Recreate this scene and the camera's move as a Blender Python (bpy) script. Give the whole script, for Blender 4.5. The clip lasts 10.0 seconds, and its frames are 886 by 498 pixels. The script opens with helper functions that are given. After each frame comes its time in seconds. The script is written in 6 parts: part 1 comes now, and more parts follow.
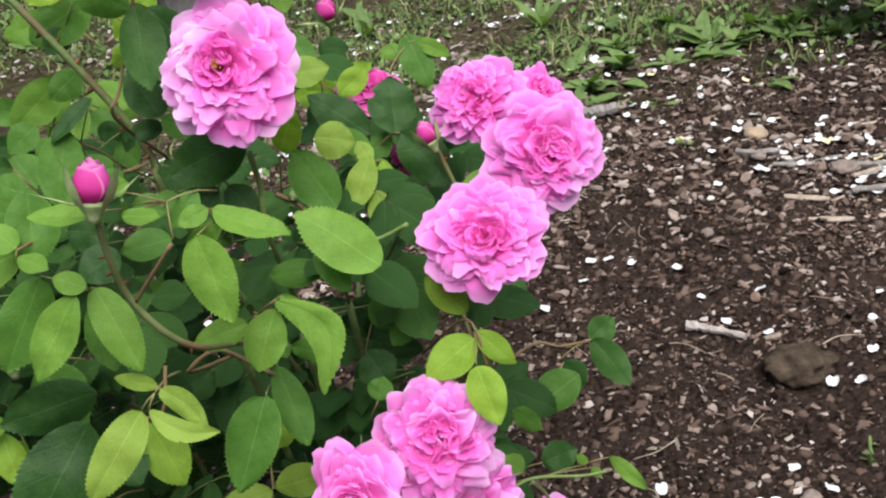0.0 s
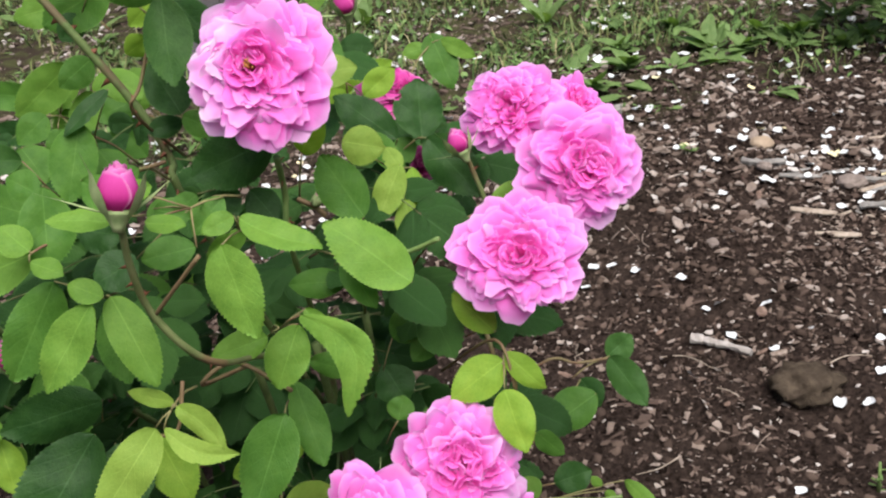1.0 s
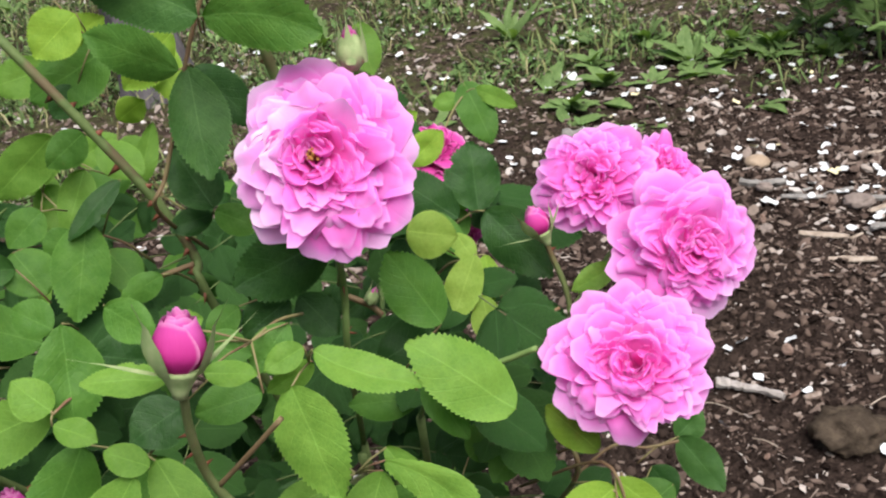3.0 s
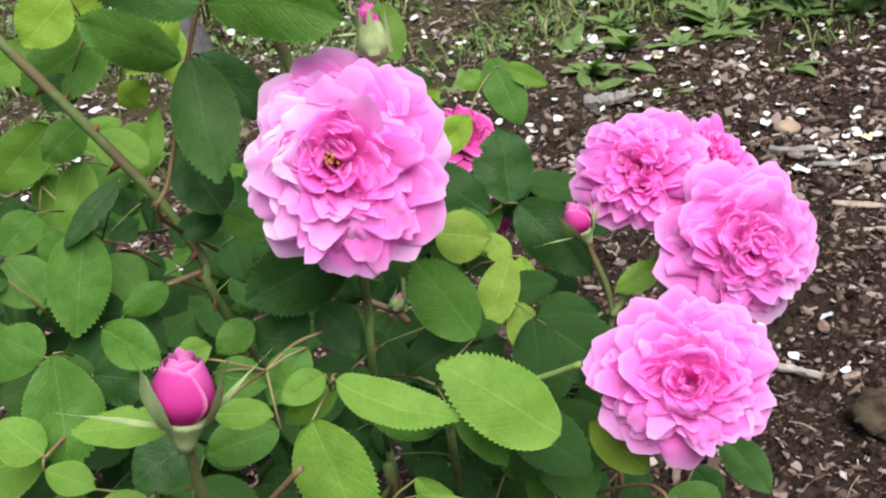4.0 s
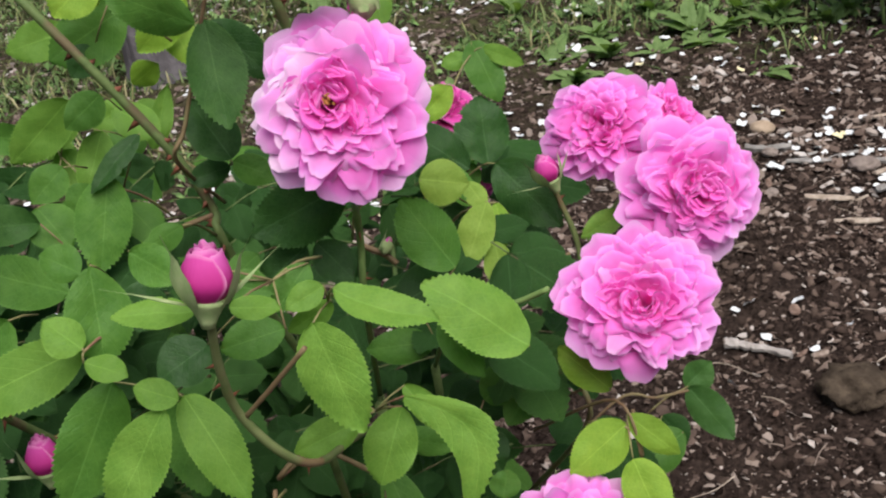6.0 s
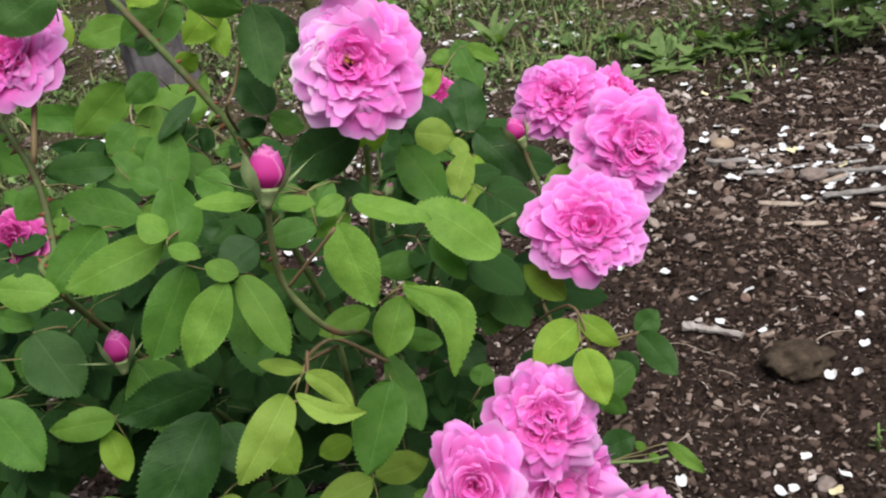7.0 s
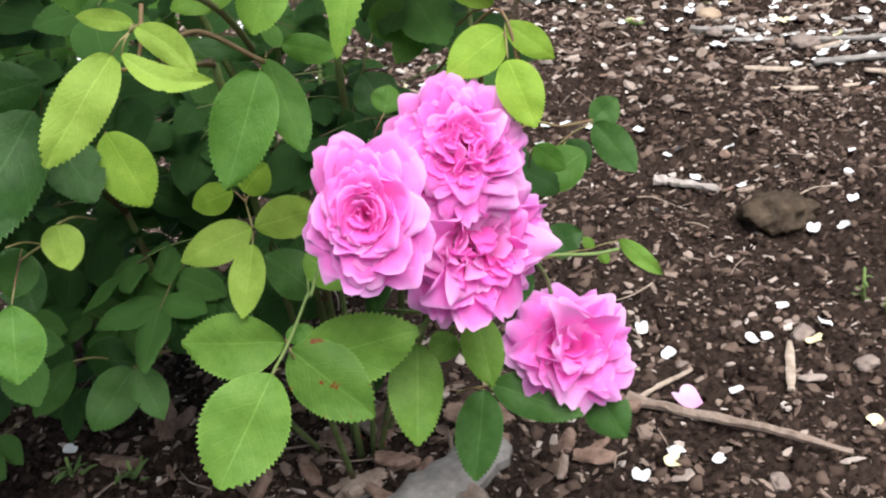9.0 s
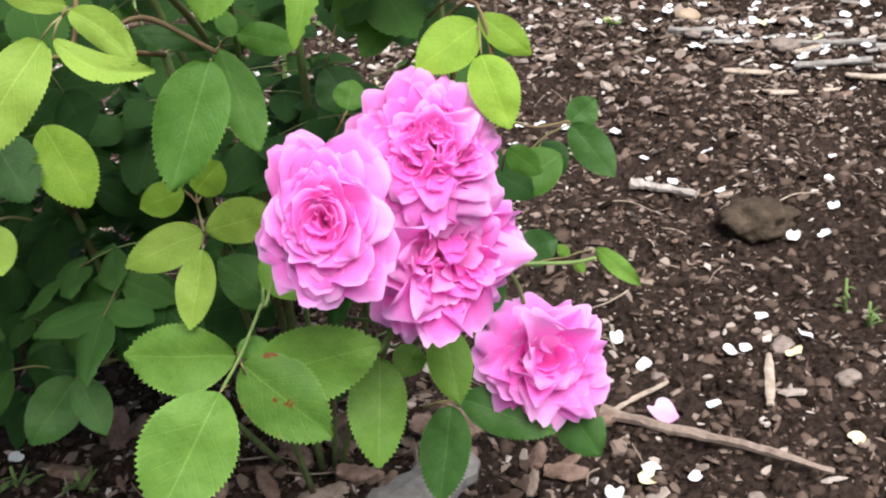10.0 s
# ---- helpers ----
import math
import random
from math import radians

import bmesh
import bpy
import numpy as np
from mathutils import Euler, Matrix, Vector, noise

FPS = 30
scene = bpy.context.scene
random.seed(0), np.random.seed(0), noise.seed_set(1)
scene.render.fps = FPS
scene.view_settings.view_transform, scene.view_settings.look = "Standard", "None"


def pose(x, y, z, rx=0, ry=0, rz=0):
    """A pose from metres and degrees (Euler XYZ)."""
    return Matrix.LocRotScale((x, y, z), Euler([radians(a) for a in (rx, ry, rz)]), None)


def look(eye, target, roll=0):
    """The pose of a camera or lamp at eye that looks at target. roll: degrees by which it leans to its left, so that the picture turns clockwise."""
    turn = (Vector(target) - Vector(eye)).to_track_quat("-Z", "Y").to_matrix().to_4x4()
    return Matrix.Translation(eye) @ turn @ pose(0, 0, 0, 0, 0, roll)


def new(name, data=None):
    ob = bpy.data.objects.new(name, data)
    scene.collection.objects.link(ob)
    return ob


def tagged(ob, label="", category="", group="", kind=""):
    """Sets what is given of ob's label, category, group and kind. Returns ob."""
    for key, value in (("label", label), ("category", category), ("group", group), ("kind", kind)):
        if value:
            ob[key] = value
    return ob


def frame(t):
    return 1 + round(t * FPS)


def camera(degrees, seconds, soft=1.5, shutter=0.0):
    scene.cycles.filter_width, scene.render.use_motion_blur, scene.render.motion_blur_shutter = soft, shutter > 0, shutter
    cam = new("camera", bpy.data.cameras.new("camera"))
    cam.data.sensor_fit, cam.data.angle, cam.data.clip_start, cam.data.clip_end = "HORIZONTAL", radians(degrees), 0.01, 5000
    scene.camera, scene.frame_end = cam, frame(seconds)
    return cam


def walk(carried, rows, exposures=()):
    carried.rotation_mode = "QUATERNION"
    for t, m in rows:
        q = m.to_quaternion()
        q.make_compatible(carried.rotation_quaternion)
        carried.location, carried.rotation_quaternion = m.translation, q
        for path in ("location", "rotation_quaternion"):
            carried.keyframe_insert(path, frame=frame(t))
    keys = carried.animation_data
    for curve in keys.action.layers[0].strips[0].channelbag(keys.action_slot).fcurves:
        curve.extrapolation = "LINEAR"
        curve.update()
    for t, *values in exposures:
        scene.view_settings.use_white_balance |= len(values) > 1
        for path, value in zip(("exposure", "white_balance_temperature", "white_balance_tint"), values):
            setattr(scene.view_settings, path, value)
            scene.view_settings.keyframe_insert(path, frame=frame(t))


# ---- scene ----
cam = camera(42.1, 10.0, soft=2.2)
PATH = [
    (0, (0.047, 0.033, 0.828), (0.002, 1.827, -0.056), -11.2),
    (0.5, (0.036, 0.049, 0.826), (0.008, 1.839, -0.066), -9.7),
    (1, (0.018, 0.073, 0.832), (0.005, 1.856, -0.075), -8.4),
    (1.5, (-0.003, 0.119, 0.844), (0.05, 1.897, -0.07), -8.1),
    (2, (-0.023, 0.151, 0.847), (0.119, 1.959, 0.005), -7.6),
    (2.5, (-0.043, 0.17, 0.844), (0.077, 1.967, -0.027), -8.7),
    (2.7, (-0.048, 0.185, 0.84), (0.06, 1.975, -0.046), -8.9),
    (4, (-0.052, 0.267, 0.83), (0.003, 2.016, -0.139), -10.4),
    (4.5, (-0.053, 0.28, 0.826), (0.009, 2.031, -0.138), -10.5),
    (5, (-0.051, 0.275, 0.822), (0.019, 2.026, -0.142), -10.4),
    (5.5, (-0.048, 0.245, 0.819), (0.02, 2.005, -0.129), -10.5),
    (5.7, (-0.052, 0.227, 0.821), (0.015, 1.987, -0.127), -10.6),
    (6.8, (-0.075, 0.041, 0.841), (0.04, 1.835, -0.035), -10.1),
    (7, (-0.082, 0.01, 0.842), (0.035, 1.806, -0.031), -9.9),
    (7.5, (-0.075, -0.023, 0.803), (0.047, 1.78, -0.053), -9.7),
    (8, (-0.063, 0.009, 0.721), (0.065, 1.792, -0.176), -8.7),
    (8.5, (-0.046, 0.038, 0.672), (0.084, 1.803, -0.259), -8.7),
    (9, (-0.049, 0.074, 0.646), (0.072, 1.83, -0.304), -7.9),
    (9.5, (-0.047, 0.105, 0.633), (0.091, 1.852, -0.332), -7.1),
    (10, (-0.042, 0.116, 0.629), (0.126, 1.863, -0.329), -6.3),
]
EXPOSURES = [(0, 0.62), (2.5, 0.68), (4.5, 0.69), (5, 0.48), (5.5, 0.38), (7, 0.38), (7.5, 0.41), (8, 0.6), (9, 0.97), (10, 1.04)]
walk(cam, [(t, look(eye, target, roll)) for t, eye, target, roll in PATH], EXPOSURES)

# ---- light ----
world = bpy.data.worlds.new("sky")
scene.world = world
world.use_nodes = True
wn = world.node_tree
sky = wn.nodes.new("ShaderNodeTexSky")
sky.sky_type, sky.sun_disc = "NISHITA", False
sky.sun_elevation, sky.sun_rotation = radians(63), radians(160)
sky.air_density, sky.dust_density, sky.ozone_density = 1.0, 4.0, 1.0
wn.links.new(sky.outputs[0], wn.nodes["Background"].inputs[0])
wn.nodes["Background"].inputs[1].default_value = 0.052
sun = new("sun", bpy.data.lights.new("sun", "SUN"))
sun.data.energy, sun.data.angle, sun.data.color = 4.1, radians(56), (1.0, 0.98, 0.95)
sun.matrix_world = look((0.6, -0.6, 3.2), (0, 0.9, 0))


# ---- materials ----
def material(name, rough=0.6):
    m = bpy.data.materials.new(name)
    m.use_nodes = True
    m.node_tree.nodes["Principled BSDF"].inputs["Roughness"].default_value = rough
    m.node_tree.nodes["Principled BSDF"].inputs["Specular IOR Level"].default_value = 0.5 * max(0.05, 1.0 - rough)
    return m, m.node_tree, m.node_tree.nodes["Principled BSDF"]


def node(nt, kind, **values):
    n = nt.nodes.new(kind)
    for k, v in values.items():
        if k in n.inputs:
            n.inputs[k].default_value = v
    return n


def math_node(nt, op, a, b=None, clamp=False):
    n = nt.nodes.new("ShaderNodeMath")
    n.operation, n.use_clamp = op, clamp
    for i, v in enumerate((a, b)):
        if v is None:
            continue
        if isinstance(v, (int, float)):
            n.inputs[i].default_value = v
        else:
            nt.links.new(v, n.inputs[i])
    return n.outputs[0]


def mix(nt, fac, a, b, blend="MIX"):
    n = nt.nodes.new("ShaderNodeMix")
    n.data_type, n.blend_type = "RGBA", blend
    for socket, v in ((n.inputs[0], fac), (n.inputs[6], a), (n.inputs[7], b)):
        if isinstance(v, (int, float)):
            socket.default_value = v
        elif isinstance(v, tuple):
            socket.default_value = (*v, 1) if len(v) == 3 else v
        else:
            nt.links.new(v, socket)
    return n.outputs[2]


def ramp(nt, value, stops):
    n = nt.nodes.new("ShaderNodeValToRGB")
    while len(n.color_ramp.elements) < len(stops):
        n.color_ramp.elements.new(0.5)
    for e, (p, c) in zip(n.color_ramp.elements, stops):
        e.position, e.color = p, (*c, 1) if isinstance(c, tuple) else (c, c, c, 1)
    nt.links.new(value, n.inputs[0])
    return n.outputs[0]


def noise_tex(nt, scale, detail=4.0, coords="Object"):
    tc = nt.nodes.new("ShaderNodeTexCoord")
    n = node(nt, "ShaderNodeTexNoise", Scale=scale, Detail=detail, Roughness=0.6)
    nt.links.new(tc.outputs[coords], n.inputs["Vector"])
    return n.outputs["Fac"]


def bump(nt, bsdf, height, strength=0.3, distance=0.002):
    b = node(nt, "ShaderNodeBump", Strength=strength, Distance=distance)
    nt.links.new(height, b.inputs["Height"])
    nt.links.new(b.outputs[0], bsdf.inputs["Normal"])
    return b


def translucent(nt, bsdf, colour, share, normal=None):
    """Lets part of the light through a thin leaf or petal."""
    t = nt.nodes.new("ShaderNodeBsdfTranslucent")
    nt.links.new(colour, t.inputs[0])
    m = node(nt, "ShaderNodeMixShader", Fac=share)
    nt.links.new(bsdf.outputs[0], m.inputs[1])
    nt.links.new(t.outputs[0], m.inputs[2])
    nt.links.new(m.outputs[0], nt.nodes["Material Output"].inputs[0])


def leaf_material(name, low, high, through_tint, rough=0.5, share=0.3, rust=False):
    m, nt, bsdf = material(name, rough)
    uv = nt.nodes.new("ShaderNodeUVMap")
    sep = nt.nodes.new("ShaderNodeSeparateXYZ")
    nt.links.new(uv.outputs[0], sep.inputs[0])
    across = math_node(nt, "ABSOLUTE", math_node(nt, "SUBTRACT", math_node(nt, "MULTIPLY", sep.outputs[0], 2.0), 1.0))
    phase = math_node(nt, "SUBTRACT", math_node(nt, "MULTIPLY", sep.outputs[1], 7.0), math_node(nt, "MULTIPLY", across, 2.3))
    saw = math_node(nt, "ABSOLUTE", math_node(nt, "SUBTRACT", math_node(nt, "FRACT", phase), 0.5))
    side = math_node(nt, "SUBTRACT", 1.0, math_node(nt, "MULTIPLY", saw, 11.0), clamp=True)
    rib = math_node(nt, "SUBTRACT", 1.0, math_node(nt, "MULTIPLY", across, math_node(nt, "ADD", 18.0, math_node(nt, "MULTIPLY", sep.outputs[1], 26.0))), clamp=True)
    vein = math_node(nt, "MAXIMUM", math_node(nt, "MULTIPLY", side, 0.16), rib)
    info = nt.nodes.new("ShaderNodeObjectInfo")
    rnd = info.outputs["Random"]
    mott = noise_tex(nt, 60.0, 5.0)
    base = mix(nt, ramp(nt, mott, [(0.34, 0.0), (0.66, 1.0)]), low, high)
    net = node(nt, "ShaderNodeTexVoronoi", Scale=420.0)
    net.feature = "DISTANCE_TO_EDGE"
    tc = nt.nodes.new("ShaderNodeTexCoord")
    nt.links.new(tc.outputs["Object"], net.inputs["Vector"])
    mesh_line = math_node(nt, "SUBTRACT", 1.0, math_node(nt, "MULTIPLY", net.outputs["Distance"], 7.0), clamp=True)
    base = mix(nt, math_node(nt, "MULTIPLY", mesh_line, 0.16), base, tuple(min(1.0, 1.35 * c + 0.01) for c in high))
    base = mix(nt, math_node(nt, "MULTIPLY", rnd, 0.5), base, tuple(0.75 * c for c in low))
    lighter = tuple(min(1.0, 1.5 * c + 0.04) for c in high)
    base = mix(nt, math_node(nt, "MULTIPLY", vein, 0.38), base, lighter)
    # the thin edge of the blade is paler
    edge = math_node(nt, "MULTIPLY", math_node(nt, "SUBTRACT", across, 0.93), 12.0, clamp=True)
    base = mix(nt, math_node(nt, "MULTIPLY", edge, 0.3), base, lighter)
    if rust:
        base = mix(nt, ramp(nt, noise_tex(nt, 55.0, 3.0), [(0.585, 0.0), (0.61, 1.0)]), base, (0.17, 0.055, 0.015))
    nt.links.new(base, bsdf.inputs["Base Color"])
    bsdf.inputs["Specular IOR Level"].default_value = 0.17
    fine = math_node(nt, "ADD", noise_tex(nt, 900.0, 2.0), math_node(nt, "MULTIPLY", noise_tex(nt, 230.0, 3.0), 2.5))
    relief = math_node(nt, "SUBTRACT", math_node(nt, "MULTIPLY", fine, 0.25), math_node(nt, "ADD", math_node(nt, "MULTIPLY", side, 0.22), math_node(nt, "MULTIPLY", mesh_line, 0.12)))
    bump(nt, bsdf, relief, 0.6, 0.0008)
    translucent(nt, bsdf, mix(nt, 1.0, base, through_tint, "MULTIPLY"), share)
    return m


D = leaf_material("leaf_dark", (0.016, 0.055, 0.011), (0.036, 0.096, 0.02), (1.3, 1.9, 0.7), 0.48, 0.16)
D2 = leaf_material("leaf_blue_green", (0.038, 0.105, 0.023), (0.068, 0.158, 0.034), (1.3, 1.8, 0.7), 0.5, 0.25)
M = leaf_material("leaf_green", (0.06, 0.16, 0.024), (0.104, 0.228, 0.036), (1.3, 1.7, 0.6), 0.5, 0.3)
G = leaf_material("leaf_bright", (0.12, 0.255, 0.036), (0.185, 0.335, 0.054), (1.3, 1.5, 0.4), 0.52, 0.33)
G2 = leaf_material("leaf_fresh", (0.095, 0.205, 0.032), (0.155, 0.285, 0.05), (1.3, 1.5, 0.4), 0.52, 0.28)
RUST = leaf_material("leaf_rusted", (0.08, 0.18, 0.03), (0.135, 0.255, 0.046), (1.3, 1.5, 0.4), 0.52, 0.28, True)
Y = leaf_material("leaf_yellow_green", (0.21, 0.34, 0.05), (0.29, 0.42, 0.078), (1.3, 1.3, 0.4), 0.55, 0.35)
Y2 = leaf_material("leaf_olive_yellow", (0.18, 0.33, 0.034), (0.27, 0.42, 0.05), (1.3, 1.4, 0.4), 0.55, 0.35)


def petal_material(name, inner, outer, share=0.35):
    m, nt, bsdf = material(name, 0.6)
    uv = nt.nodes.new("ShaderNodeUVMap")
    sep = nt.nodes.new("ShaderNodeSeparateXYZ")
    nt.links.new(uv.outputs[0], sep.inputs[0])
    info = nt.nodes.new("ShaderNodeObjectInfo")
    mott = noise_tex(nt, 120.0, 4.0)
    v = math_node(nt, "ADD", sep.outputs[1], math_node(nt, "MULTIPLY", math_node(nt, "SUBTRACT", mott, 0.5), 0.4))
    base = mix(nt, math_node(nt, "POWER", v, 2.2, clamp=True), inner, outer)
    base = mix(nt, math_node(nt, "MULTIPLY", info.outputs["Random"], 0.35), base, inner)
    # the thin rim of a petal is paler
    across = math_node(nt, "ABSOLUTE", math_node(nt, "SUBTRACT", math_node(nt, "MULTIPLY", sep.outputs[0], 2.0), 1.0))
    rim = math_node(nt, "MULTIPLY", math_node(nt, "SUBTRACT", math_node(nt, "MAXIMUM", across, sep.outputs[1]), 0.9), 8.0, clamp=True)
    base = mix(nt, math_node(nt, "MULTIPLY", rim, 0.6), base, tuple(0.6 * c + 0.38 for c in outer))
    nt.links.new(base, bsdf.inputs["Base Color"])
    bsdf.inputs["Specular IOR Level"].default_value = 0.1
    streak = node(nt, "ShaderNodeTexNoise", Scale=1.0, Detail=3.0)
    scaled = nt.nodes.new("ShaderNodeVectorMath")
    scaled.operation = "MULTIPLY"
    scaled.inputs[1].default_value = (38.0, 3.0, 1.0)
    nt.links.new(uv.outputs[0], scaled.inputs[0])
    nt.links.new(scaled.outputs[0], streak.inputs["Vector"])
    bump(nt, bsdf, streak.outputs["Fac"], 0.28, 0.001)
    translucent(nt, bsdf, base, share)
    return m


PINK = petal_material("petal_pink", (0.93, 0.14, 0.6), (0.94, 0.4, 0.9), 0.5)
PALE = petal_material("petal_pale_pink", (0.9, 0.28, 0.7), (0.93, 0.5, 0.9), 0.48)
BLUSH = petal_material("petal_blush", (0.9, 0.44, 0.76), (0.92, 0.66, 0.9), 0.38)
BUDPINK = petal_material("petal_bud_pink", (0.48, 0.025, 0.24), (0.78, 0.17, 0.55), 0.25)
DEEP = petal_material("petal_magenta", (0.45, 0.025, 0.2), (0.7, 0.11, 0.45), 0.25)


def plain(name, low, high, scale=40.0, rough=0.7, relief=0.3, distance=0.001, spots=None):
    m, nt, bsdf = material(name, rough)
    f = noise_tex(nt, scale, 6.0)
    info = nt.nodes.new("ShaderNodeObjectInfo")
    base = mix(nt, ramp(nt, f, [(0.3, 0.0), (0.7, 1.0)]), low, high)
    base = mix(nt, math_node(nt, "MULTIPLY", info.outputs["Random"], 0.3), base, low)
    if spots:
        s = ramp(nt, noise_tex(nt, scale * 0.35, 3.0), [(0.52, 0.0), (0.62, 1.0)])
        base = mix(nt, s, base, spots)
    nt.links.new(base, bsdf.inputs["Base Color"])
    bump(nt, bsdf, noise_tex(nt, scale * 5, 4.0), relief, distance)
    return m


def island(name, stops, rough=0.8, scale=150.0):
    """Varies from piece to piece of one joined mesh."""
    m, nt, bsdf = material(name, rough)
    geo = nt.nodes.new("ShaderNodeNewGeometry")
    base = ramp(nt, geo.outputs["Random Per Island"], stops)
    f = noise_tex(nt, scale, 5.0)
    base = mix(nt, 0.55, base, mix(nt, f, (0.3, 0.3, 0.3), (1.3, 1.3, 1.3)), "MULTIPLY")
    nt.links.new(base, bsdf.inputs["Base Color"])
    bump(nt, bsdf, noise_tex(nt, scale * 4, 4.0), 0.5, 0.001)
    return m


CANE = plain("cane_bark", (0.075, 0.115, 0.035), (0.15, 0.2, 0.07), 90.0, 0.6, spots=(0.12, 0.095, 0.05))
RED = plain("red_stalk", (0.15, 0.085, 0.05), (0.19, 0.16, 0.075), 90.0, 0.55)
GREEN = plain("green_stalk", (0.12, 0.2, 0.06), (0.2, 0.27, 0.09), 90.0, 0.55)
STEM = plain("young_cane", (0.11, 0.15, 0.05), (0.19, 0.21, 0.09), 90.0, 0.55, spots=(0.17, 0.12, 0.06))
PETIOLE = plain("leaf_stalk", (0.17, 0.16, 0.065), (0.25, 0.22, 0.1), 90.0, 0.55, spots=(0.2, 0.11, 0.07))
THORN = plain("thorn_red", (0.16, 0.05, 0.03), (0.26, 0.1, 0.06), 200.0, 0.5)
SEPAL = plain("sepal_green", (0.22, 0.32, 0.12), (0.38, 0.44, 0.22), 200.0, 0.6)
STAMEN = plain("stamen_gold", (0.3, 0.11, 0.03), (0.5, 0.26, 0.08), 400.0, 0.6)
WHITE = plain("white_petal", (0.56, 0.57, 0.58), (0.72, 0.74, 0.76), 160.0, 0.5, 0.15)
CREAM = plain("cream_petal", (0.6, 0.52, 0.3), (0.75, 0.68, 0.45), 200.0, 0.55, 0.15)
DRYWOOD = plain("dry_wood", (0.15, 0.108, 0.086), (0.34, 0.275, 0.235), 120.0, 0.85, 0.6)
GREYWOOD = plain("grey_wood", (0.15, 0.14, 0.13), (0.33, 0.31, 0.295), 60.0, 0.85, 0.6)
BARK = plain("bark_mulch", (0.1, 0.062, 0.046), (0.28, 0.195, 0.16), 110.0, 0.9, 0.7)
BLEACHED = plain("bleached_wood", (0.26, 0.23, 0.21), (0.46, 0.42, 0.4), 90.0, 0.85, 0.6)
PALEWOOD = plain("pale_wood", (0.22, 0.17, 0.13), (0.44, 0.37, 0.31), 120.0, 0.8, 0.4)
TIMBER = plain("weathered_timber", (0.07, 0.063, 0.066), (0.18, 0.165, 0.175), 18.0, 0.9, 0.7, 0.004)
STONE = plain("stone_grey", (0.14, 0.11, 0.1), (0.28, 0.23, 0.2), 80.0, 0.8, 0.5)
TAN = plain("stone_tan", (0.27, 0.2, 0.14), (0.37, 0.285, 0.21), 60.0, 0.7, 0.3)
CLOD = plain("earth_clod", (0.036, 0.027, 0.021), (0.105, 0.08, 0.058), 70.0, 0.95, 0.9, 0.004)
CRUMB = island("soil_crumb", [(0.0, (0.012, 0.008, 0.0065)), (0.6, (0.06, 0.042, 0.034)), (1.0, (0.13, 0.093, 0.075))], 0.95)
CHIP = island("bark_chip", [(0.0, (0.06, 0.04, 0.032)), (0.45, (0.14, 0.1, 0.082)), (0.78, (0.24, 0.185, 0.155)), (0.95, (0.38, 0.32, 0.285)), (1.0, (0.5, 0.45, 0.42))], 0.85)
PALE_CHIP = island("pale_litter", [(0.0, (0.1, 0.072, 0.058)), (0.4, (0.2, 0.155, 0.13)), (0.8, (0.36, 0.305, 0.27)), (1.0, (0.58, 0.54, 0.51))], 0.85)
WEED = island("weed_leaf", [(0.0, (0.06, 0.11, 0.03)), (0.5, (0.11, 0.2, 0.055)), (1.0, (0.19, 0.29, 0.1))], 0.6, 60.0)
GRASS = island("grass_blade", [(0.0, (0.05, 0.09, 0.025)), (0.5, (0.1, 0.16, 0.05)), (0.85, (0.2, 0.22, 0.08)), (1.0, (0.35, 0.3, 0.17))], 0.6, 60.0)
SPROUT = leaf_material("weed_green", (0.115, 0.195, 0.06), (0.2, 0.29, 0.105), (1.2, 1.4, 0.5), 0.55, 0.3)


def soil_material():
    m, nt, bsdf = material("soil", 0.95)
    coarse, fine = noise_tex(nt, 9.0, 8.0), noise_tex(nt, 140.0, 8.0)
    # hollows of the bump are darker: crevice shade put into the soil colour
    soil = mix(nt, ramp(nt, fine, [(0.35, 0.0), (0.7, 1.0)]), (0.009, 0.006, 0.005), (0.066, 0.046, 0.038))
    soil = mix(nt, ramp(nt, coarse, [(0.45, 0.0), (0.7, 0.5)]), soil, (0.07, 0.05, 0.041))
    # thin moss and low growth beyond the dug bed
    tc = nt.nodes.new("ShaderNodeTexCoord")
    sep = nt.nodes.new("ShaderNodeSeparateXYZ")
    nt.links.new(tc.outputs["Object"], sep.inputs[0])
    edge = math_node(nt, "ADD", math_node(nt, "SUBTRACT", sep.outputs[1], math_node(nt, "MULTIPLY", sep.outputs[0], 0.15)), math_node(nt, "MULTIPLY", noise_tex(nt, 4.0, 6.0), 1.3))
    cover = ramp(nt, math_node(nt, "MULTIPLY", edge, 0.25), [(0.68, 0.0), (0.82, 1.0)])
    moss = mix(nt, ramp(nt, noise_tex(nt, 24.0, 9.0), [(0.4, 0.0), (0.62, 1.0)]), (0.05, 0.037, 0.029), (0.08, 0.085, 0.036))
    nt.links.new(mix(nt, cover, soil, moss), bsdf.inputs["Base Color"])
    h = math_node(nt, "ADD", fine, math_node(nt, "MULTIPLY", noise_tex(nt, 500.0, 4.0), 0.4))
    bump(nt, bsdf, h, 1.0, 0.01)
    return m


SOIL = soil_material()


# ---- mesh helpers ----
def mesh_of(name, verts, faces, mat, smooth=True, uvs=None):
    me = bpy.data.meshes.new(name)
    me.from_pydata([tuple(v) for v in verts], [], faces)
    if uvs is not None:
        layer = me.uv_layers.new(name="UVMap")
        for loop in me.loops:
            layer.data[loop.index].uv = uvs[loop.vertex_index]
    me.materials.append(mat)
    if smooth:
        me.polygons.foreach_set("use_smooth", [True] * len(me.polygons))
    me.update()
    return me


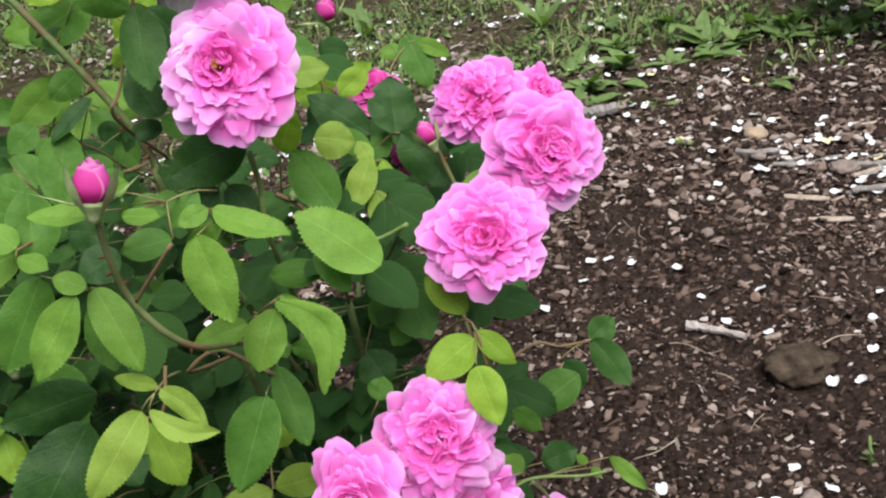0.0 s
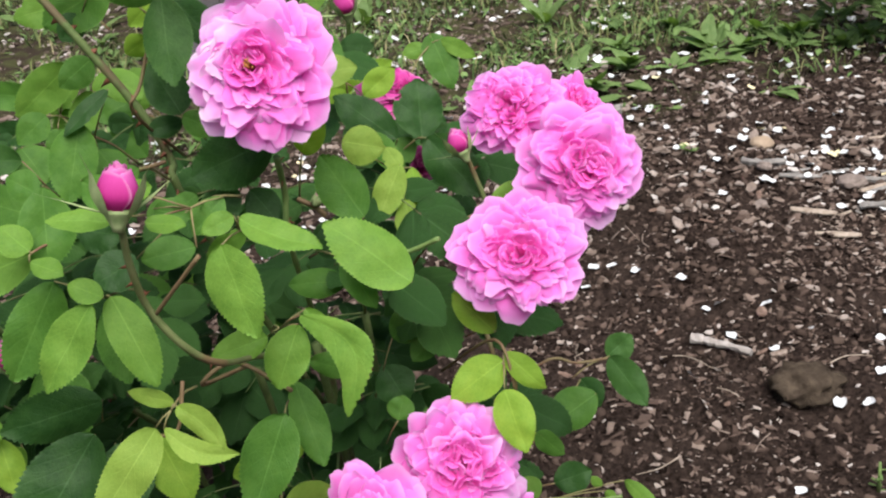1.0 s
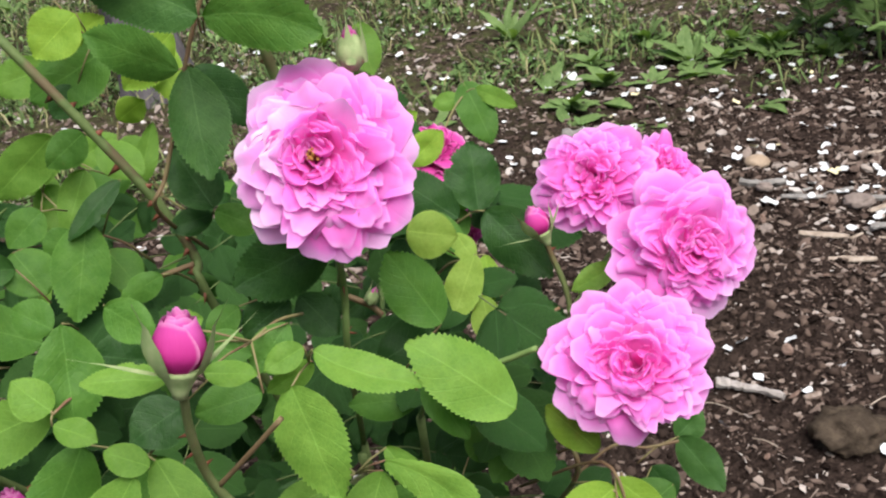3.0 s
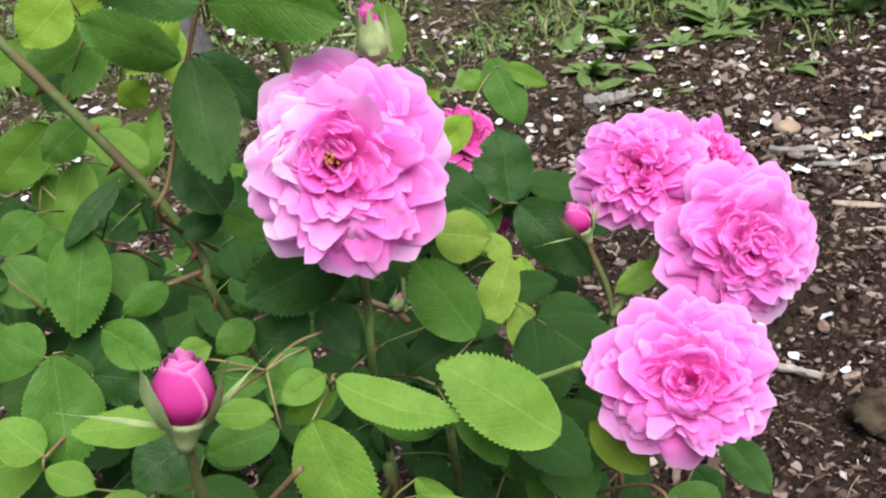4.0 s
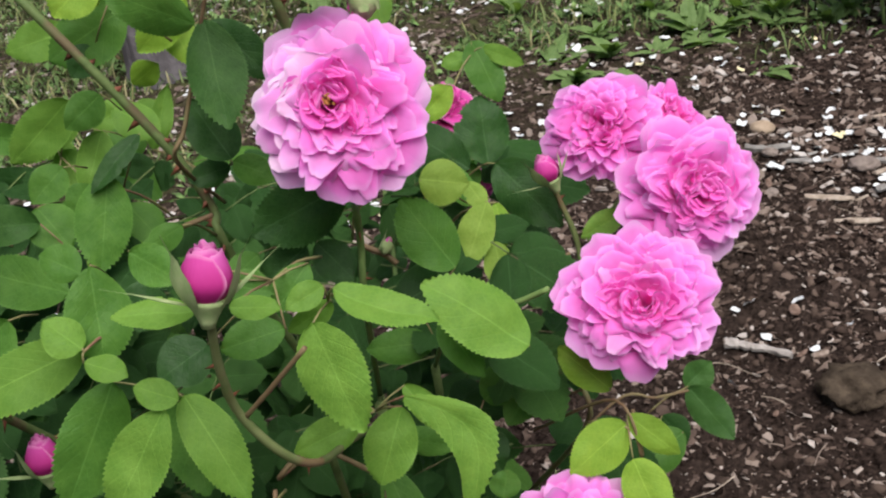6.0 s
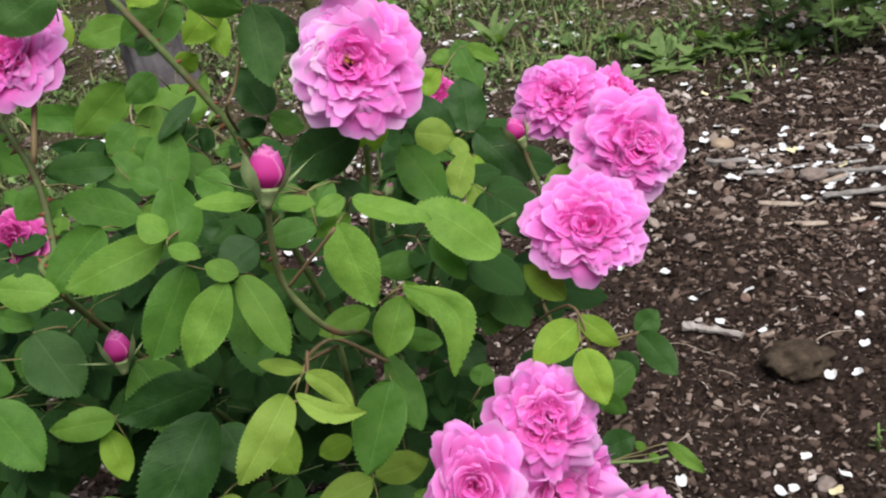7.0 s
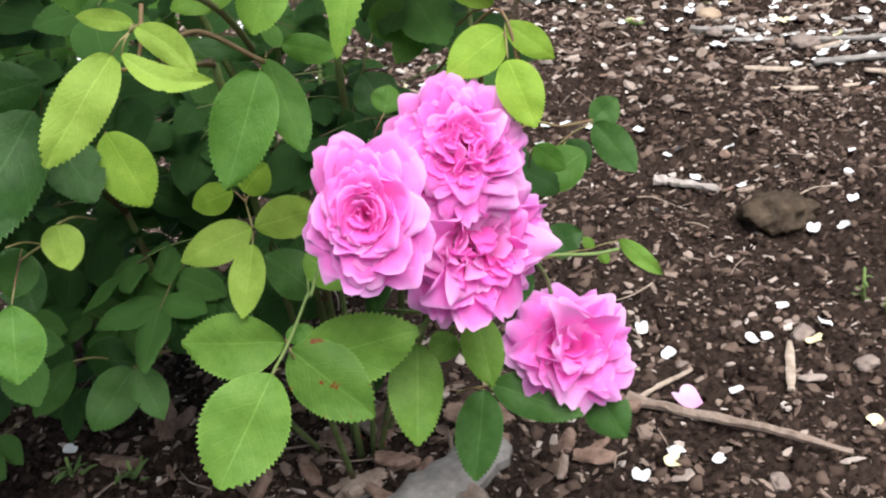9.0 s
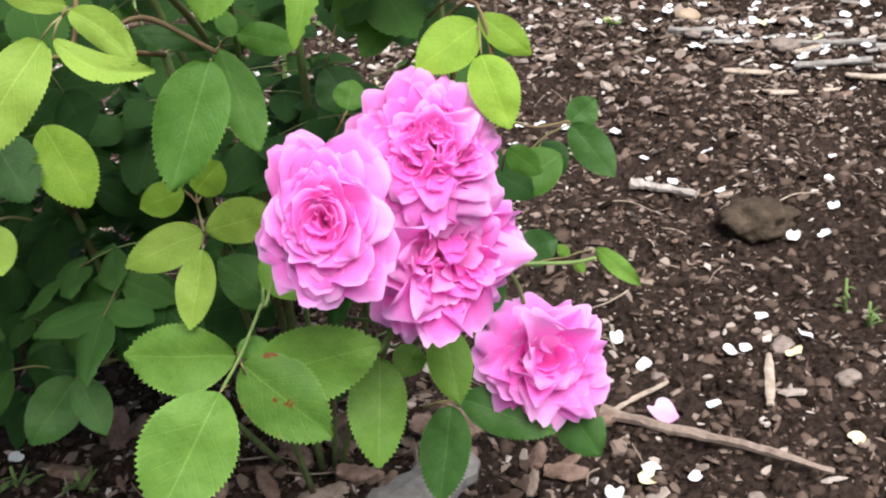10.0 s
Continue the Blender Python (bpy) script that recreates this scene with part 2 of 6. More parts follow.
def part(name, me, parent, label="", at=None):
    ob = new(name, me)
    ob.parent = parent
    if at is not None:
        ob.matrix_local = at
    if label:
        tagged(ob, label)
    return ob


def basis(origin, axis, normal):
    """A frame whose y runs along axis and whose z is the part of normal square to it."""
    y = Vector(axis).normalized()
    z = Vector(normal)
    z = (z - y * z.dot(y)).normalized()
    x = y.cross(z)
    return Matrix.Translation(Vector(origin)) @ Matrix((x, y, z)).transposed().to_4x4()


def smooth_line(points, steps=6):
    """Catmull-Rom through the points."""
    p = [Vector(q) for q in points]
    p = [p[0] * 2 - p[1]] + p + [p[-1] * 2 - p[-2]]
    line = []
    for i in range(1, len(p) - 2):
        for k in range(steps):
            t = k / steps
            line.append(0.5 * (2 * p[i] + (p[i + 1] - p[i - 1]) * t + (2 * p[i - 1] - 5 * p[i] + 4 * p[i + 1] - p[i + 2]) * t * t + (3 * p[i] - p[i - 1] - 3 * p[i + 1] + p[i + 2]) * t ** 3))
    line.append(p[-2])
    return line


def tube(line, radius, sides=7, taper=1.0, wobble=0.0, rng=random):
    verts, faces = [], []
    n = len(line)
    ref = Vector((0.3, 0.2, 1))
    for i, c in enumerate(line):
        d = (line[min(i + 1, n - 1)] - line[max(i - 1, 0)]).normalized()
        x = d.cross(ref)
        x = x.normalized() if x.length > 1e-3 else Vector((1, 0, 0))
        y = d.cross(x)
        r = radius * (1 + (taper - 1) * i / (n - 1)) * (1 + wobble * rng.uniform(-1, 1))
        for k in range(sides):
            a = 2 * math.pi * k / sides
            verts.append(c + (x * math.cos(a) + y * math.sin(a)) * r)
    for i in range(n - 1):
        for k in range(sides):
            a, b = i * sides + k, i * sides + (k + 1) % sides
            faces.append((a, b, b + sides, a + sides))
    faces.append(tuple(range(sides - 1, -1, -1)))
    faces.append(tuple(range((n - 1) * sides, n * sides)))
    return verts, faces


# ---- ground ----
def ground_height(x, y):
    near = 1.0 if y < 3.5 else 0.3
    p = Vector((x, y, 0))
    return near * (0.012 * noise.noise(p * 6) + 0.008 * noise.noise(p * 22) + 0.008 * noise.noise(p * 45) + 0.0065 * noise.noise(p * 100) - 0.006)


def rest_height(x, y, reach):
    """The height at which a flat thing of that reach lies on the lumps of the soil."""
    return max(ground_height(x + reach * a, y + reach * b) for a in (-1, -0.5, 0, 0.5, 1) for b in (-1, -0.5, 0, 0.5, 1) if a * a + b * b <= 1.3)


def spaced(lo, hi, step, far):
    """Even steps from lo to hi, then ever wider ones."""
    inner = list(np.arange(lo, hi + step / 2, step))
    out_lo, out_hi, s, a, b = [], [], step, lo, hi
    while a > -far:
        s *= 1.05 if s < 0.06 else 1.6
        a, b = a - s, b + s
        out_lo.insert(0, a)
        out_hi.append(b)
    return out_lo + inner + out_hi


xs, ys = spaced(-0.55, 0.95, 0.0075, 80), spaced(0.65, 2.1, 0.0075, 80)
gv = [(x, y, ground_height(x, y) if -2.4 < x < 2.6 and 0.2 < y < 5 else -0.004) for y in ys for x in xs]
gw = len(xs)
gf = [(j * gw + i, j * gw + i + 1, (j + 1) * gw + i + 1, (j + 1) * gw + i) for j in range(len(ys) - 1) for i in range(gw - 1)]
tagged(new("ground", mesh_of("ground", gv, gf, SOIL)), "dark crumbly garden soil running into mossy weedy ground", "ground", kind="structure")


def scatter(name, count, make, region, density, mat, label, category, seed, smooth=False):
    """Many small pieces joined into one mesh."""
    rng = random.Random(seed)
    verts, faces, made = [], [], 0
    for _ in range(count * 12):
        if made >= count:
            break
        x, y = rng.uniform(region[0], region[1]), region[2] + (region[3] - region[2]) * rng.random() ** 1.2
        fade = min(1, (x - region[0]) / 0.4, (region[1] - x) / 0.4, (y - region[2]) / 0.2, (region[3] - y) / 0.5)
        if rng.random() > density(x, y) * fade:
            continue
        v, f = make(rng, x, y)
        n = len(verts)
        verts += v
        faces += [tuple(i + n for i in q) for q in f]
        made += 1
    return tagged(new(name, mesh_of(name, verts, faces, mat, smooth)), label, category, kind="stuff")


def turned(rng, tilt):
    return Euler((rng.gauss(0, tilt), rng.gauss(0, tilt), rng.uniform(0, 6.283))).to_matrix()


def chip_piece(rng, x, y):
    """A splintered flake of bark: an uneven tapering slab."""
    l = (0.004 + 0.028 * rng.random() ** 3.8) * (1.25 if y > 1.55 else 1.0)
    w, h = l * rng.choice((rng.uniform(0.15, 0.4), rng.uniform(0.4, 0.85))), l * rng.uniform(0.04, 0.13)
    r = turned(rng, 0.35)
    o = Vector((x, y, ground_height(x, y) + h * 0.35))
    n = rng.choice((5, 6, 7))
    outline = []
    for k in range(n):
        a, q = 6.283 * (k + rng.uniform(-0.3, 0.3)) / n, rng.uniform(0.6, 1.15)
        outline.append((math.cos(a) * q, math.sin(a) * q))
    v = [o + r @ Vector((a * l / 2, b * w / 2, -h / 2)) for a, b in outline]
    v += [o + r @ Vector((a * l / 2 * rng.uniform(0.7, 1), b * w / 2 * rng.uniform(0.6, 1), h / 2 * rng.uniform(0.2, 1.5))) for a, b in outline]
    v.append(o + r @ Vector((0, 0, h * rng.uniform(0.3, 0.9))))
    return v, [(n + i, n + (i + 1) % n, 2 * n) for i in range(n)] + [(i, (i + 1) % n, n + (i + 1) % n, n + i) for i in range(n)]


OCT = [(1, 0, 0), (-1, 0, 0), (0, 1, 0), (0, -1, 0), (0, 0, 1), (0.6, 0.6, 0.55), (-0.6, 0.6, 0.5), (-0.6, -0.6, 0.55), (0.6, -0.6, 0.5)]
OCT_F = [(0, 5, 8), (0, 2, 5), (2, 6, 5), (1, 6, 2), (1, 7, 6), (1, 3, 7), (3, 8, 7), (3, 0, 8), (5, 6, 4), (6, 7, 4), (7, 8, 4), (8, 5, 4)]


def crumb_piece(rng, x, y):
    s = 0.0015 + 0.0075 * rng.random() ** 3
    r = turned(rng, 0.5)
    o = Vector((x, y, ground_height(x, y) - s * 0.15))
    return [o + r @ (Vector(p) * s * rng.uniform(0.45, 1.4)) for p in OCT], OCT_F


def chip_density(x, y):
    n = 0.5 + 0.9 * noise.noise(Vector((x * 2.6 + 3, y * 2.6, 1)))
    heap = 0.9 * math.exp(-(((x + 0.1) / 0.25) ** 2 + ((y - 0.9) / 0.14) ** 2))
    band = 0.8 * math.exp(-((y - 1.9 - 0.1 * x) / 0.28) ** 2)
    return max(0.06, min(1, 0.55 * n + heap + band))


def flake_piece(rng, x, y):
    """A crumb of litter: a small uneven wedge."""
    l = 0.0016 + 0.006 * rng.random() ** 2.2
    w, h = l * rng.uniform(0.25, 0.7), l * rng.uniform(0.15, 0.4)
    r = turned(rng, 0.45)
    o = Vector((x, y, ground_height(x, y) + h * 0.3))
    v = [o + r @ Vector(p) for p in ((-l, -w * rng.random(), 0), (l * rng.uniform(0.5, 1), -w, 0), (l, w * rng.random(), 0), (-l * rng.uniform(0.2, 0.8), w, 0), (l * rng.uniform(-0.4, 0.4), 0, h))]
    return v, [(0, 1, 4), (1, 2, 4), (2, 3, 4), (3, 0, 4)]


scatter("bark_chips", 23000, chip_piece, (-1.3, 1.7, 0.4, 4.2), chip_density, CHIP, "small splintered brown and grey bark chips strewn on soil", "bark chips", 5)
def litter_piece(rng, x, y):
    """A broad flat flake of bark or dead leaf, large enough to tell from afar."""
    l = rng.uniform(0.009, 0.03) if y > 1.7 else rng.uniform(0.005, 0.016)
    w, h = l * rng.uniform(0.35, 0.8), l * 0.08
    r = turned(rng, 0.3)
    o = Vector((x, y, ground_height(x, y) + 0.002 + h))
    n = 6
    ring = [(math.cos(6.283 * k / n) * rng.uniform(0.6, 1.1), math.sin(6.283 * k / n) * rng.uniform(0.6, 1.1)) for k in range(n)]
    v = [o + r @ Vector((a * l / 2, b * w / 2, -h)) for a, b in ring] + [o + r @ Vector((a * l * 0.46, b * w * 0.46, h * rng.uniform(0, 1.5))) for a, b in ring]
    return v, [tuple(range(n, 2 * n))] + [(i, (i + 1) % n, n + (i + 1) % n, n + i) for i in range(n)]


def litter_density(x, y):
    n = 0.55 + 1.0 * noise.noise(Vector((x * 3.1 + 9, y * 3.1, 3)))
    return max(0.05, min(1, n)) * (0.35 if y < 1.5 else 1.0)


scatter("bark_litter", 2200, litter_piece, (-1.2, 1.5, 0.6, 1.9), litter_density, CHIP, "broad brown flakes of bark and dead leaf on soil", "bark litter", 21)
scatter("pale_litter", 5800, litter_piece, (-1.6, 1.9, 1.2, 5.2), litter_density, PALE_CHIP, "pale bleached flakes of bark and dead leaf on weedy ground", "bark litter", 22)
scatter("fine_litter", 52000, flake_piece, (-1.2, 1.6, 0.4, 3.9), lambda x, y: max(0.15, min(1, 0.5 + 0.9 * noise.noise(Vector((x * 4, y * 4, 2))))), CHIP, "fine pale and brown plant litter on soil", "litter", 16)
scatter("soil_crumbs", 34000, crumb_piece, (-1.1, 1.5, 0.4, 2.8), lambda x, y: 0.5 + 0.5 * noise.noise(Vector((x * 3, y * 3, 7))), CRUMB, "loose dark brown crumbs of soil", "soil crumbs", 6, True)


def blade_piece(rng, x, y):
    h = rng.uniform(0.014, 0.05)
    a, lean = rng.uniform(0, 6.283), rng.uniform(0.2, 1.0)
    d, s = Vector((math.cos(a), math.sin(a), 0)), Vector((-math.sin(a), math.cos(a), 0)) * h * 0.045
    o = Vector((x, y, ground_height(x, y) - 0.003))
    m, t = o + Vector((0, 0, h * 0.6)) + d * h * lean * 0.5, o + Vector((0, 0, h * 0.85)) + d * h * lean * 1.6
    return [o - s, o + s, m + s, m - s, t], [(0, 1, 2, 3), (3, 2, 4)]


def small_leaf_piece(rng, x, y):
    l = rng.uniform(0.008, 0.034)
    a, up = rng.uniform(0, 6.283), rng.uniform(0.1, 0.9)
    d, s = Vector((math.cos(a), math.sin(a), up)).normalized(), Vector((-math.sin(a), math.cos(a), 0)) * l * rng.uniform(0.18, 0.32)
    o = Vector((x, y, ground_height(x, y) + rng.uniform(0, 0.012)))
    m = o + d * l * 0.5
    return [o, m + s + Vector((0, 0, l * 0.1)), m - s + Vector((0, 0, l * 0.1)), o + d * l, m], [(0, 4, 1), (0, 2, 4), (4, 3, 1), (4, 2, 3)]


def weed_density(x, y):
    edge = max(0.0, min(1.0, (y - 2.05 - 0.12 * x) / 0.5))
    n = 0.5 + 1.1 * noise.noise(Vector((x * 3.2, y * 3.2, 4)))
    return edge * max(0, min(1, 2.2 * n - 0.8 + 0.3 * (y > 2.9)))


scatter("low_weeds", 8000, small_leaf_piece, (-2.2, 1.7, 2.0, 5.0), weed_density, WEED, "low green broad-leaved weeds creeping over bare ground", "weeds", 8)
scatter("grass", 26000, blade_piece, (-2.4, 2.0, 2.1, 5.6), weed_density, GRASS, "sparse short green and straw-coloured grass", "grass", 9)

# ---- rose bush ----
rose_bush = tagged(new("rose_bush"), "leafy rose bush with full pink blooms growing from dark soil", "rose bush")
rose_bush.location = (-0.09, 0.95, 0)
ROOT = rose_bush.location.copy()
shade = random.Random(31)


def under(name, me, parent, label=""):
    """Links a mesh given in world places as a part."""
    ob = new(name, me)
    ob.parent = parent
    ob.location = -ROOT if parent is rose_bush else (0, 0, 0)
    if label:
        tagged(ob, label)
    return ob


def leaf_blade(length, width, mat, fold=0.1, droop=0.05, curl=0.0, seed=0, rows=48):
    """An oval leaflet with a saw-toothed edge, a grooved midrib and quilted flesh between its veins; some are bitten."""
    rng = random.Random(seed)
    cols = (-1, -0.9, -0.7, -0.45, -0.2, 0, 0.2, 0.45, 0.7, 0.9, 1)
    wave, ph, lop = rng.uniform(0.3, 1.0), rng.uniform(0, 6.28), rng.uniform(-0.07, 0.07)
    peak, blunt = rng.uniform(0.8, 1.0), rng.uniform(0.56, 0.72)
    arch, nod = rng.uniform(0.0, 0.5), rng.uniform(0.4, 1.0)
    bites = [(rng.choice((-1, 1)), rng.uniform(0.2, 0.85), rng.uniform(0.03, 0.075)) for _ in range(rng.choice((0, 0, 0, 1)))] if rows > 30 and length < 0.05 else []
    verts, uvs, faces = [], [], []
    for i in range(rows + 1):
        s = i / rows
        body = max(0.0, math.sin(math.pi * s ** peak)) ** blunt
        # the tip draws out to a short point
        body *= 1 - 0.3 * max(0.0, (s - 0.86) / 0.14) ** 1.2
        hw = 0.47 * width * body
        tooth = 0.5 if i % 2 else -0.5
        for u in cols:
            k = 1.0
            for side, at, size in bites:
                if side * u > 0 and abs(s - at) < size:
                    k = min(k, 1 - 0.75 * size * 5 * math.sqrt(1 - ((s - at) / size) ** 2))
            x = u * hw * (1 + lop * u) * k
            y = s
            if abs(u) == 1 and 0 < i < rows:
                x += u * 0.034 * width * tooth * min(1.0, 3 * body)
                y += 0.018 * tooth
            z = 0.6 * fold * abs(x) - arch * x * x / width
            z -= droop * length * s * s + 0.05 * nod * length * max(0.0, s - 0.55) ** 2 * 4
            z -= 0.010 * width * math.exp(-(u / 0.12) ** 2)
            z += length * 0.013 * math.sin(2 * math.pi * (s * 7 - abs(u) * 2.3)) * abs(u) * (1.25 - abs(u))
            z += length * 0.04 * wave * math.sin(5 * s + ph + (1.8 if u > 0 else 0)) * u * u
            z += length * 0.05 * noise.noise(Vector((x / length * 3.2, s * 3.2, seed * 1.37)))
            x += curl * length * math.sin(math.pi * s)
            verts.append((x, y * length, z))
            uvs.append((0.5 + 0.5 * u, s))
    n = len(cols)
    for i in range(rows):
        for k in range(n - 1):
            a = i * n + k
            faces.append((a, a + 1, a + n + 1, a + n))
    return mesh_of("leaflet", verts, faces, mat, True, uvs)


leaf_count = [0]


def leaf_stalk(start, fork, *feet):
    """A leaf's stalk from the cane to its fork, with a short branch to each leaflet."""
    start, fork = Vector(start), Vector(fork)
    verts, faces = tube(smooth_line([start, start.lerp(fork, 0.5) + Vector((0, 0, 0.003)), fork], 3), 0.0008, 6, 0.8)
    branches = []
    for p in feet:
        p = Vector(p)
        if (p - fork).length > 0.05:
            root = p + (start - p).normalized() * 0.025
        else:
            root = fork
        if (p - root).length < 1e-4:
            continue
        branches.append(tube([root, root.lerp(p, 0.5) + Vector((0, 0, 0.001)), p], 0.00055, 5, 0.8))
    stalk = under("leaf", mesh_of("leaf", verts, faces, PETIOLE), rose_bush)
    for v, f in branches:
        part("petiole", mesh_of("petiole", v, f, PETIOLE), stalk)
    return stalk


def leaflet(stalk, foot, tip, normal, width, mat, fold=0.1, droop=0.05, curl=0.0):
    leaf_count[0] += 1
    axis = Vector(tip) - Vector(foot)
    me = leaf_blade(axis.length, width, mat, fold, droop, curl, leaf_count[0])
    return part("leaflet", me, stalk, at=basis(foot, axis, normal))


def cane(points, radius, mat, thorns):
    line = smooth_line(points, 6)
    v, f = tube(line, radius, 8, 1.0, 0.05, shade)
    ob = under("cane", mesh_of("cane", v, f, mat), rose_bush)
    for k in range(thorns):
        i = shade.randrange(1, len(line) - 2)
        d = (line[i + 1] - line[i]).normalized()
        side = d.cross(Vector((shade.gauss(0, 1), shade.gauss(0, 1), shade.gauss(0, 1)))).normalized()
        o, h, w = line[i] + side * radius * 0.8, radius * shade.uniform(1.5, 2.8), radius * 0.8
        b = d.cross(side)
        tv = [o - d * w, o + b * w * 0.4, o + d * w, o - b * w * 0.4, o + side * h - d * w * 0.6 + Vector((0, 0, -h * 0.3))]
        part("thorn", mesh_of("thorn", tv, [(0, 1, 4), (1, 2, 4), (2, 3, 4), (3, 0, 4)], THORN), ob)
    return ob


def petal_mesh(rng, R, r, top, w, mat, upright, cup, limp, fold, pointed, ruffle):
    """One petal in the plane of its own azimuth: it climbs from the foot, opens at the shoulder and lies out to radius r.
    upright: how far out the shoulder stands; cup: how far its flanks rise; limp: how far the rim hangs; fold: crease along its middle."""
    foot = Vector((0.05 * r, max(-0.38 * R, top - 0.28 * R)))
    rise = Vector((upright * r, top + R * rng.uniform(0.03, 0.1)))
    tip = Vector((r, top - limp * R))
    rows, cols = 10, 12
    ph, ph2, ph3 = rng.uniform(0, 6.28), rng.uniform(0, 6.28), rng.uniform(0, 6.28)
    notch, notch_at, skew = rng.choice((0, 0, 1)) * rng.uniform(0.03, 0.13), rng.uniform(-0.35, 0.35), rng.uniform(-0.05, 0.05)
    roll = R * rng.uniform(-0.05, 0.1)
    around = max(0.3 * R, r)
    verts, uvs, faces = [], [], []
    for i in range(rows + 1):
        s = i / rows
        for k in range(cols + 1):
            u = 2 * k / cols - 1
            blunt = 0.44 * abs(u) ** 1.7 if pointed else 0.36 * abs(u) ** 2.6
            reach = s * (1 - blunt * s - notch * math.exp(-((u - notch_at) / 0.16) ** 2) * s * s + skew * u * s + 0.012 * math.sin(9 * u + ph3) * s)
            reach = max(0.0, min(1.06, reach))
            p = foot * (1 - reach) ** 2 + rise * (2 * reach * (1 - reach)) + tip * reach ** 2
            half = w * (0.25 + 0.8 * math.sin(min(1.0, 0.08 + 0.92 * s) * math.pi * 0.62)) * (1 - 0.16 * max(0.0, (s - 0.7) / 0.3) ** 2)
            x = u * half
            turn = min(1.2, max(-1.2, x / around))
            wave = ruffle * w * s * s * (0.55 * math.sin(2.6 * u + ph) + 0.4 * math.sin(5.5 * u + ph2) + 0.22 * math.sin(10 * u + ph3))
            z = p.y + wave + fold * abs(x) * s + cup * x * x / w * s + 0.012 * R * math.sin(6 * s + 3 * u + ph2) * s
            z -= roll * max(0.0, (s - 0.72) / 0.28) ** 2
            verts.append((p.x - 0.85 * around * (1 - math.cos(turn)) + 0.7 * wave, around * math.sin(turn) * (1 - 0.25 * abs(fold)), z))
            uvs.append((0.5 + 0.5 * u, s))
    n = cols + 1
    for i in range(rows):
        for k in range(cols):
            a = i * n + k
            faces.append((a, a + n, a + n + 1, a + 1))
    return mesh_of("petal", verts, faces, mat, True, uvs)


